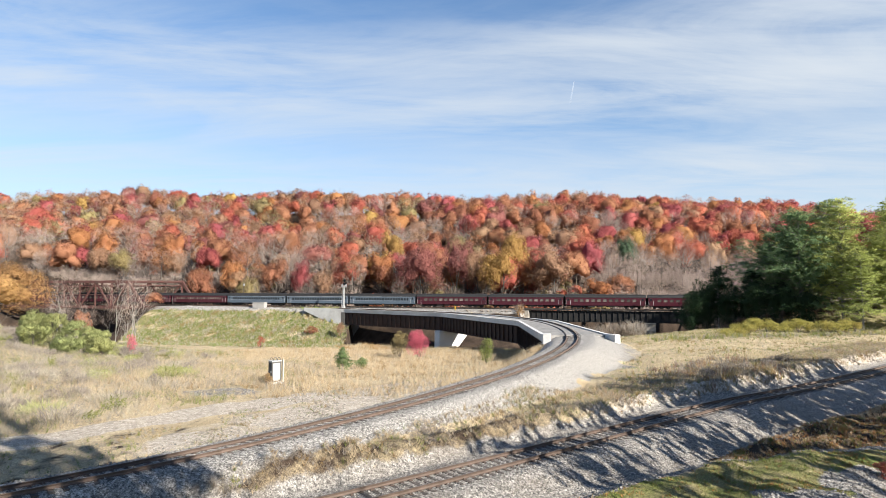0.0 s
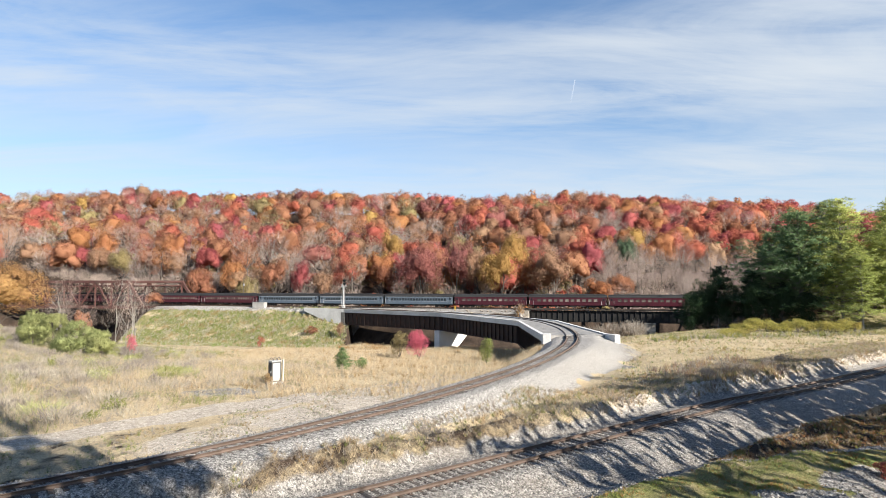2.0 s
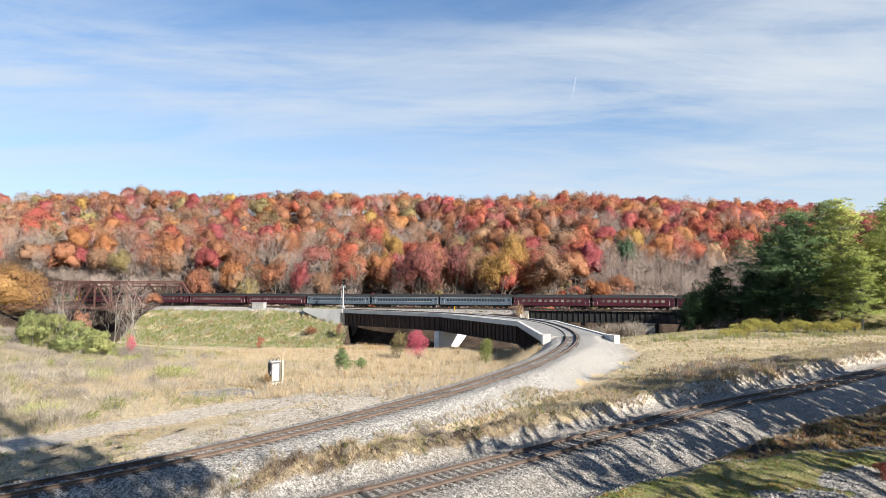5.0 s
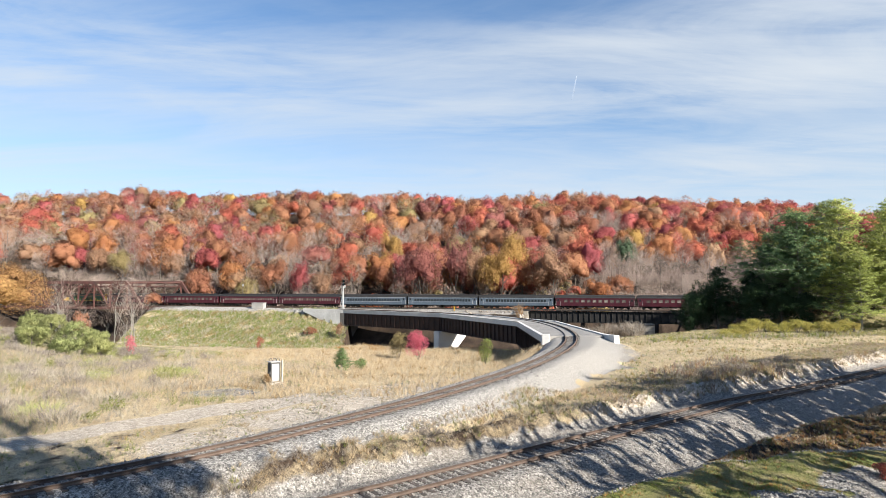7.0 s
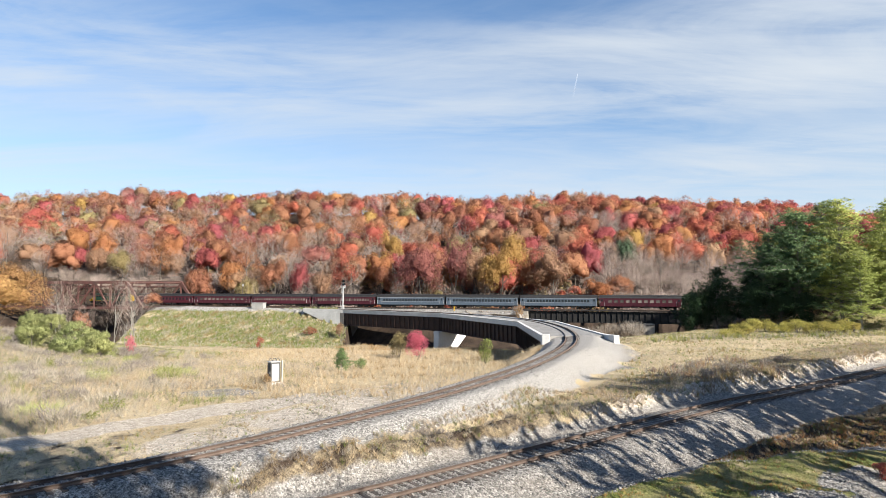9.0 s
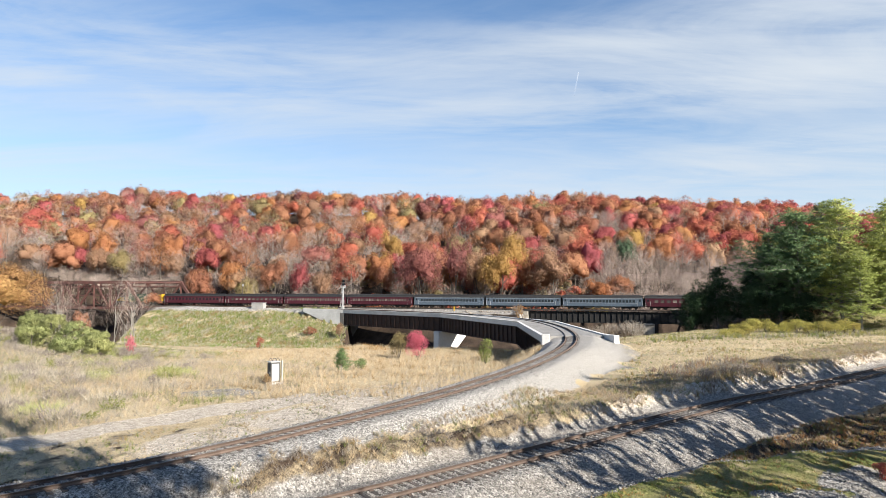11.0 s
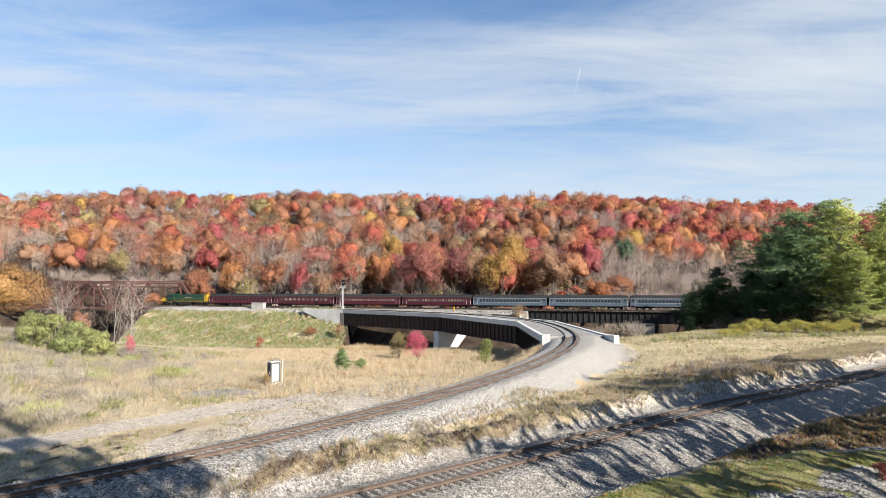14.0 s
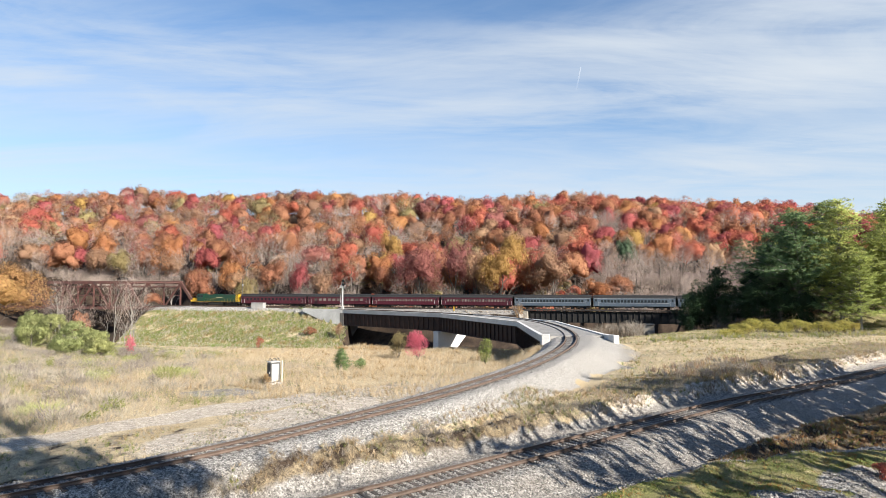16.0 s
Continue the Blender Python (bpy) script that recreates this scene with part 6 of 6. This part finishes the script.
def build_stones():
    """Loose ballast stones over the gravel beds."""
    rng = np.random.RandomState(5)
    octa = np.array([(1, 0, 0), (-1, 0, 0), (0, 1, 0), (0, -1, 0), (0, 0, 1), (0, 0, -0.6)], float)
    tri = np.array([(0, 2, 4), (2, 1, 4), (1, 3, 4), (3, 0, 4), (2, 0, 5), (1, 2, 5)])
    n = 27000
    x, y = [], []
    for line, lo, hi in ((BRANCH_L[70:230], -5.6, 9.0), (SIDING_L[95:250], -6.4, 4.2), (SIDING_L[110:230], -13, -6)):
        d, nn = sides(line)
        i, o = rng.randint(0, len(line), n), rng.uniform(lo, hi, n)
        x.append(line[i, 0] + nn[i, 0] * o + rng.uniform(-0.3, 0.3, n))
        y.append(line[i, 1] + nn[i, 1] * o + rng.uniform(-0.3, 0.3, n))
    x, y = np.concatenate(x), np.concatenate(y)
    n = len(x)
    near = np.exp(-np.maximum(np.hypot(x, y) - 32, 0) / 20)
    g, v, l = zones(x, y)
    ds, hs, ss, _ = dist_to(SIDING_L, x, y)
    keep = ((v > 0.7) | ((dirt_mask(x, y) > 0.6) & (rng.uniform(0, 1, n) < 0.45))) & (rng.uniform(0, 1, n) < near)
    x, y, ds, ss = x[keep], y[keep], ds[keep], ss[keep]
    z = height(x, y)
    n = len(x)
    s = rng.uniform(0.03, 0.07, n) * np.where((ss < 0) & (ds > 2.2), rng.uniform(0.8, 1.5, n), 1)
    jit = rng.uniform(0.6, 1.3, (n, 6, 1))
    a = rng.uniform(0, 6.283, n)
    c, sn = np.cos(a)[:, None], np.sin(a)[:, None]
    p = octa[None] * jit * s[:, None, None]
    q = np.stack([p[..., 0] * c - p[..., 1] * sn, p[..., 0] * sn + p[..., 1] * c, p[..., 2] * 0.8], -1) + np.stack([x, y, z + s * 0.25], -1)[:, None]
    f = (tri[None] + 6 * np.arange(n)[:, None, None]).reshape(-1, 3)
    m = leafy("ballast stone", (0.15, 0.142, 0.134), (0.43, 0.41, 0.38), 0.0, 0.3)
    tagged(arrays("ballast_stones", q.reshape(-1, 3), f, [m]), "loose pale grey crushed ballast stones", "gravel", kind="stuff")


# ---- shrubs, signal, cabinets ----
def bushy_pine(x, y, tall, radius, seed):
    """A bushy young pine: a bent stem, side limbs and soft upswept tufts of needles on rounded lobes."""
    rng = np.random.RandomState(300 + seed)
    top = thing("young_pine", "bushy light green young pine in the weeds", "tree", "young pines", pose(x, y, hz(x, y)))
    bm = bmesh.new()
    rod(bm, (0, 0, -0.3), (0, 0, tall * 0.9), 0.09, 0.02, 7)
    for k in range(14):
        a, z = rng.uniform(0, 6.283), tall * rng.uniform(0.15, 0.75)
        rod(bm, (0, 0, z), (math.cos(a) * radius * 0.6, math.sin(a) * radius * 0.6, z + radius * 0.35), 0.03, 0.01, 5)
    part("trunk", bm, BARK, top)
    p, w = Crown(rng, 26, 0.72, -0.7).leaves(rng, 1500)
    p = p * (radius * 1.1, radius * 1.1, tall * 0.52) + (0, 0, tall * 0.5)
    p[:, 2] = np.maximum(p[:, 2], 0.1)
    root = np.repeat(p, 7, 0) + rng.normal(size=(len(p) * 7, 3)) * 0.06
    out = np.repeat(w, 7, 0)
    way = out * 0.6 + rng.normal(size=root.shape) * 0.5 + (0, 0, 0.5)
    way /= np.linalg.norm(way, axis=1)[:, None]
    side = np.cross(way, rng.normal(size=root.shape))
    side *= rng.uniform(0.018, 0.03, (len(root), 1)) / np.linalg.norm(side, axis=1)[:, None]
    tip = root + way * rng.uniform(0.14, 0.32, (len(root), 1))
    v = np.stack([root - side, root + side, tip], 1)
    turned = (np.cross(v[:, 1] - v[:, 0], v[:, 2] - v[:, 0]) * out).sum(1) < 0
    v[turned] = v[turned][:, ::-1]
    arrays("crown", v.reshape(-1, 3), np.arange(3 * len(v)).reshape(-1, 3), [BUSHGREEN], top, normals=np.repeat(out + rng.normal(size=out.shape) * 0.3, 3, 0))
    return top


def build_shrubs():
    for k, (x, y, h, w) in enumerate([(-65.5, 97, 5.0, 2.6), (-61.5, 95, 5.6, 2.7), (-57.5, 94, 4.6, 2.3), (-53.3, 92, 3.9, 2.2), (-50.8, 90, 2.8, 1.9), (-62.5, 92, 3.4, 2.4), (-56, 89.5, 2.6, 2.3), (-67.5, 100, 4.4, 2.2)]):
        bushy_pine(x, y, h, w, k)
    shrub(-50, 97, 3.4, 1.3, PINKLEAF, "small red-leaved shrub in dry grass", 60, 0.08, 1100)
    shrub(-4.1, 103, 5.4, 2.2, PINKLEAF, "bright pink-red maple beside the bridge", 59, 0.085, 4200, group="trees by the bridge")
    shrub(-10.5, 78, 1.9, 0.9, SPRUCE, "small green shrub in the meadow", 61, 0.07, 1300)
    shrub(6.3, 88, 4.4, 1.2, GREENGRASS, "upright yellow-green shrub beside the bridge", 62, 0.08, 2400)
    shrub(-7.7, 107, 5.0, 1.9, LEAF[6], "olive shrub behind the pink maple", 63, 0.11, 2200)
    shrub(-30.6, 181, 5.2, 1.7, LEAF[5], "brown shrub at the abutment", 64, 0.14, 1100)
    shrub(-40.3, 185, 3.0, 2.4, LEAF[0], "rust-coloured shrub on the embankment", 65, 0.14, 1100)
    shrub(-51.3, 170, 3.6, 1.3, LEAF[1], "small red shrub at the foot of the embankment", 66, 0.12, 700)
    r = random.Random(4)
    for k in range(34):
        x = 48.5 + k * 0.88 + r.uniform(-0.4, 0.4)
        y = min(112.0, float(np.interp(x, [28, 40, 60, 76], [98, 101, 117, 124])) - 4) + r.uniform(-1.6, 1.6)
        shrub(x, y, (1.2 + 1.3 * min(1.0, k / 9)) * r.uniform(0.8, 1.15), r.uniform(1.3, 2.0), YELLOWBUSH, "yellow-green shrub at the edge of the pines", 70 + k, 0.075, 1300, group="shrubs before the pines")
    for k in range(5):
        shrub(24 + k * 3.4 + r.uniform(-1, 1), 57 + k * 2.6 + r.uniform(-1, 1), r.uniform(0.8, 1.3), r.uniform(0.8, 1.5), DEADWEED, "low dead brown weed clump", 90 + k, 0.05, 900, group="dead weed clumps")
    shrub(22.4, 31.0, 0.95, 0.75, LEAF[1], "low rust-red shrub on the ditch bank", 68, 0.05, 1500)
    # little spruce in the meadow
    top = thing("spruce", "little green spruce in the dry meadow", "tree", "", pose(-12.3, 74, hz(-12.3, 74)))
    for name, me in zip(("trunk", "crown"), pine_meshes(17, SPRUCE, 9, 1.7)):
        ob = new(name, me)
        ob.parent, ob.scale = top, (4.6, 4.6, 2.9)


def build_cabinet():
    """The signal cabinet: a pale case on a post frame, doors ajar, on a concrete foot."""
    x, y = -16.4, 59.0
    top = thing("signal_cabinet", "weathered pale metal signal cabinet standing in dry grass", "cabinet", "", pose(x, y, hz(x, y), 0, 0, 42))
    bm = bmesh.new()
    box(bm, 0, 0, 0.1, 1.1, 1.0, 0.3, bevel=0.03)
    part("foot", bm, CONCRETE, top, "concrete foot")
    bm = bmesh.new()
    box(bm, 0, 0, 1.2, 0.9, 0.75, 1.95, bevel=0.03)
    box(bm, 0, 0, 2.22, 1.04, 0.9, 0.08, bevel=0.02)
    body = part("case", bm, WHITEBOX, top)
    # the door's dark colour also carries the shade of the left side
    bm = bmesh.new()
    box(bm, -0.47, 0, 1.2, 0.04, 0.68, 1.8, bevel=0.01)
    door = part("door", bm, DARKBOX, top, "dark door with shade painted into its colour")
    for z in (0.6, 1.2, 1.8):
        bm = bmesh.new()
        box(bm, -0.5, 0.26, z, 0.04, 0.05, 0.12)
        part("hinge", bm, RUST, door)
    bm = bmesh.new()
    box(bm, -0.51, -0.24, 1.2, 0.05, 0.05, 0.22)
    part("handle", bm, GALV, door)
    # dark strips edge the pale side and paint in the shadow gap by the post
    bm = bmesh.new()
    for dx, w, h, z in ((-0.42, 0.1, 1.95, 1.2), (0.41, 0.12, 1.95, 1.2)):
        box(bm, dx, -0.385, z, w, 0.05, h)
    for z in (0.28, 2.1):
        box(bm, 0, -0.387, z, 0.9, 0.05, 0.14)
    part("edge_frame", bm, DARKBOX, top, "dark frame with a painted shadow gap")
    bm = bmesh.new()
    box(bm, 0.62, -0.52, 1.1, 0.17, 0.17, 2.5, bevel=0.02)
    part("post", bm, POSTWOOD, top, "pale weathered wooden post")
    for k, (dx, wide) in enumerate([(-0.3, 0.16), (0.05, 0.2), (0.36, 0.17)]):
        bm = bmesh.new()
        pts = [(dx + wide * math.cos(a), 0.1 - 0.12 * k, 2.22 + 0.34 * math.sin(a)) for a in np.linspace(0, math.pi, 8)]
        for a, b in zip(pts, pts[1:]):
            rod(bm, a, b, 0.03, seg=6)
        part("conduit", bm, DARKBOX, top, "dark looped cable")
    shrub(x - 0.3, y - 1.25, 1.3, 0.55, BROWNGRASS, "dry brown weeds growing against the cabinet", 130, 0.05, 900)


def build_signal():
    p = main_at(37.9, -7.8)
    top = thing("railway_signal", "tall pale signal mast with two lamp heads and a ladder", "railway signal", "", pose(p.x, p.y, -0.6, 0, 0, -15))
    bm = bmesh.new()
    rod(bm, (0, 0, 0), (0, 0, 9.6), 0.19, 0.14, 12)
    part("mast", bm, SIGNALWHITE, top)
    bm = bmesh.new()
    box(bm, 0, 0, 0.5, 0.8, 0.6, 1.2, bevel=0.03)
    part("base_case", bm, WHITEBOX, top)
    bm = bmesh.new()
    for s in (-0.22, 0.22):
        rod(bm, (-0.75 + s, 0.1, 0), (-0.3 + s, 0.1, 9.0), 0.03, seg=6)
    for k in range(20):
        z = 0.4 + k * 0.43
        x = -0.75 + 0.45 * z / 9
        rod(bm, (x - 0.22, 0.1, z), (x + 0.22, 0.1, z), 0.018, seg=5)
    part("ladder", bm, SIGNALWHITE, top)
    bm = bmesh.new()
    box(bm, 0, 0, 7.1, 1.3, 0.8, 0.06)
    for x in (-0.65, 0.65):
        for y in (-0.4, 0.4):
            rod(bm, (x, y, 7.1), (x, y, 8.0), 0.05, seg=5)
    for y in (-0.4, 0.4):
        rod(bm, (-0.65, y, 8.0), (0.65, y, 8.0), 0.05, seg=5)
    part("platform", bm, SIGNALWHITE, top)
    for z in (8.2, 9.3):
        bm = bmesh.new()
        rod(bm, (0.25, -0.2, z), (0.25, -0.28, z), 0.48, seg=22)
        head = part("head", bm, BLACKIRON, top, "round black signal head")
        for dx, dz in ((0, 0.22), (-0.2, -0.12), (0.2, -0.12)):
            bm = bmesh.new()
            rod(bm, (0.25 + dx, -0.28, z + dz), (0.25 + dx, -0.5, z + dz), 0.13, seg=10)
            part("hood", bm, BLACKIRON, head)


def build_lineside():
    p = main_at(5.9, -7.0)
    top = thing("relay_case", "pale grey relay house on the embankment", "cabinet", "", pose(p.x, p.y, -0.95, 0, 0, -16))
    bm = bmesh.new()
    box(bm, 0, 0, 1.15, 4.6, 1.8, 2.2, bevel=0.05)
    part("case", bm, RELAY, top)
    for x in (-1.5, 0, 1.5):
        bm = bmesh.new()
        box(bm, x, -0.91, 1.1, 1.3, 0.04, 1.9, bevel=0.01)
        part("door", bm, RELAY, top)
    bm = bmesh.new()
    box(bm, 0, 0, 2.3, 4.9, 2.0, 0.12, bevel=0.03)
    part("lid", bm, GALV, top)
    p = main_at(75.6, -7.4)
    top = thing("marker_post", "short yellow marker post beside the bridge", "post", "", pose(p.x, p.y, -0.7))
    bm = bmesh.new()
    box(bm, 0, 0, 0.7, 0.34, 0.16, 1.4, bevel=0.04)
    part("post", bm, YELLOW, top)
    top = thing("utility_pole", "slender weathered pole behind the main line", "pole", "", pose(-75, 226, hz(-75, 226)))
    bm = bmesh.new()
    rod(bm, (0, 0, -0.5), (0, 0, 10.8 - hz(-75, 226)), 0.14, 0.09, 8)
    part("pole", bm, BARK, top)
    bm = bmesh.new()
    box(bm, 0, 0, 9.6 - hz(-75, 226), 1.6, 0.12, 0.12)
    part("crossarm", bm, BARK, top)
    bm = bmesh.new()
    box(bm, 0.1, -0.15, 7.4 - hz(-75, 226), 0.5, 0.35, 0.8, bevel=0.03)
    part("transformer", bm, GALV, top, "grey transformer can")
    r = random.Random(12)
    for k in range(16):
        s = 78 + k * 1.15
        p = main_at(s + r.uniform(-0.4, 0.4), -7.5 - r.uniform(0, 2))
        bm = bmesh.new()
        bmesh.ops.create_icosphere(bm, subdivisions=1, radius=r.uniform(0.2, 0.5))
        for v in bm.verts:
            v.co *= r.uniform(0.7, 1.2)
            v.co.z *= 0.7
        ob = part("boulder", bm, TANROCK)
        ob.location = (p.x, p.y, hz(p.x, p.y) + 0.15)
        tagged(ob, "pale tan boulder beside the main line", "rock", "boulders beside the main line")


build_grass()
build_thicket()
build_brambles()
build_stones()
build_shrubs()
build_cabinet()
build_signal()
build_lineside()
build_tracks()
motions()
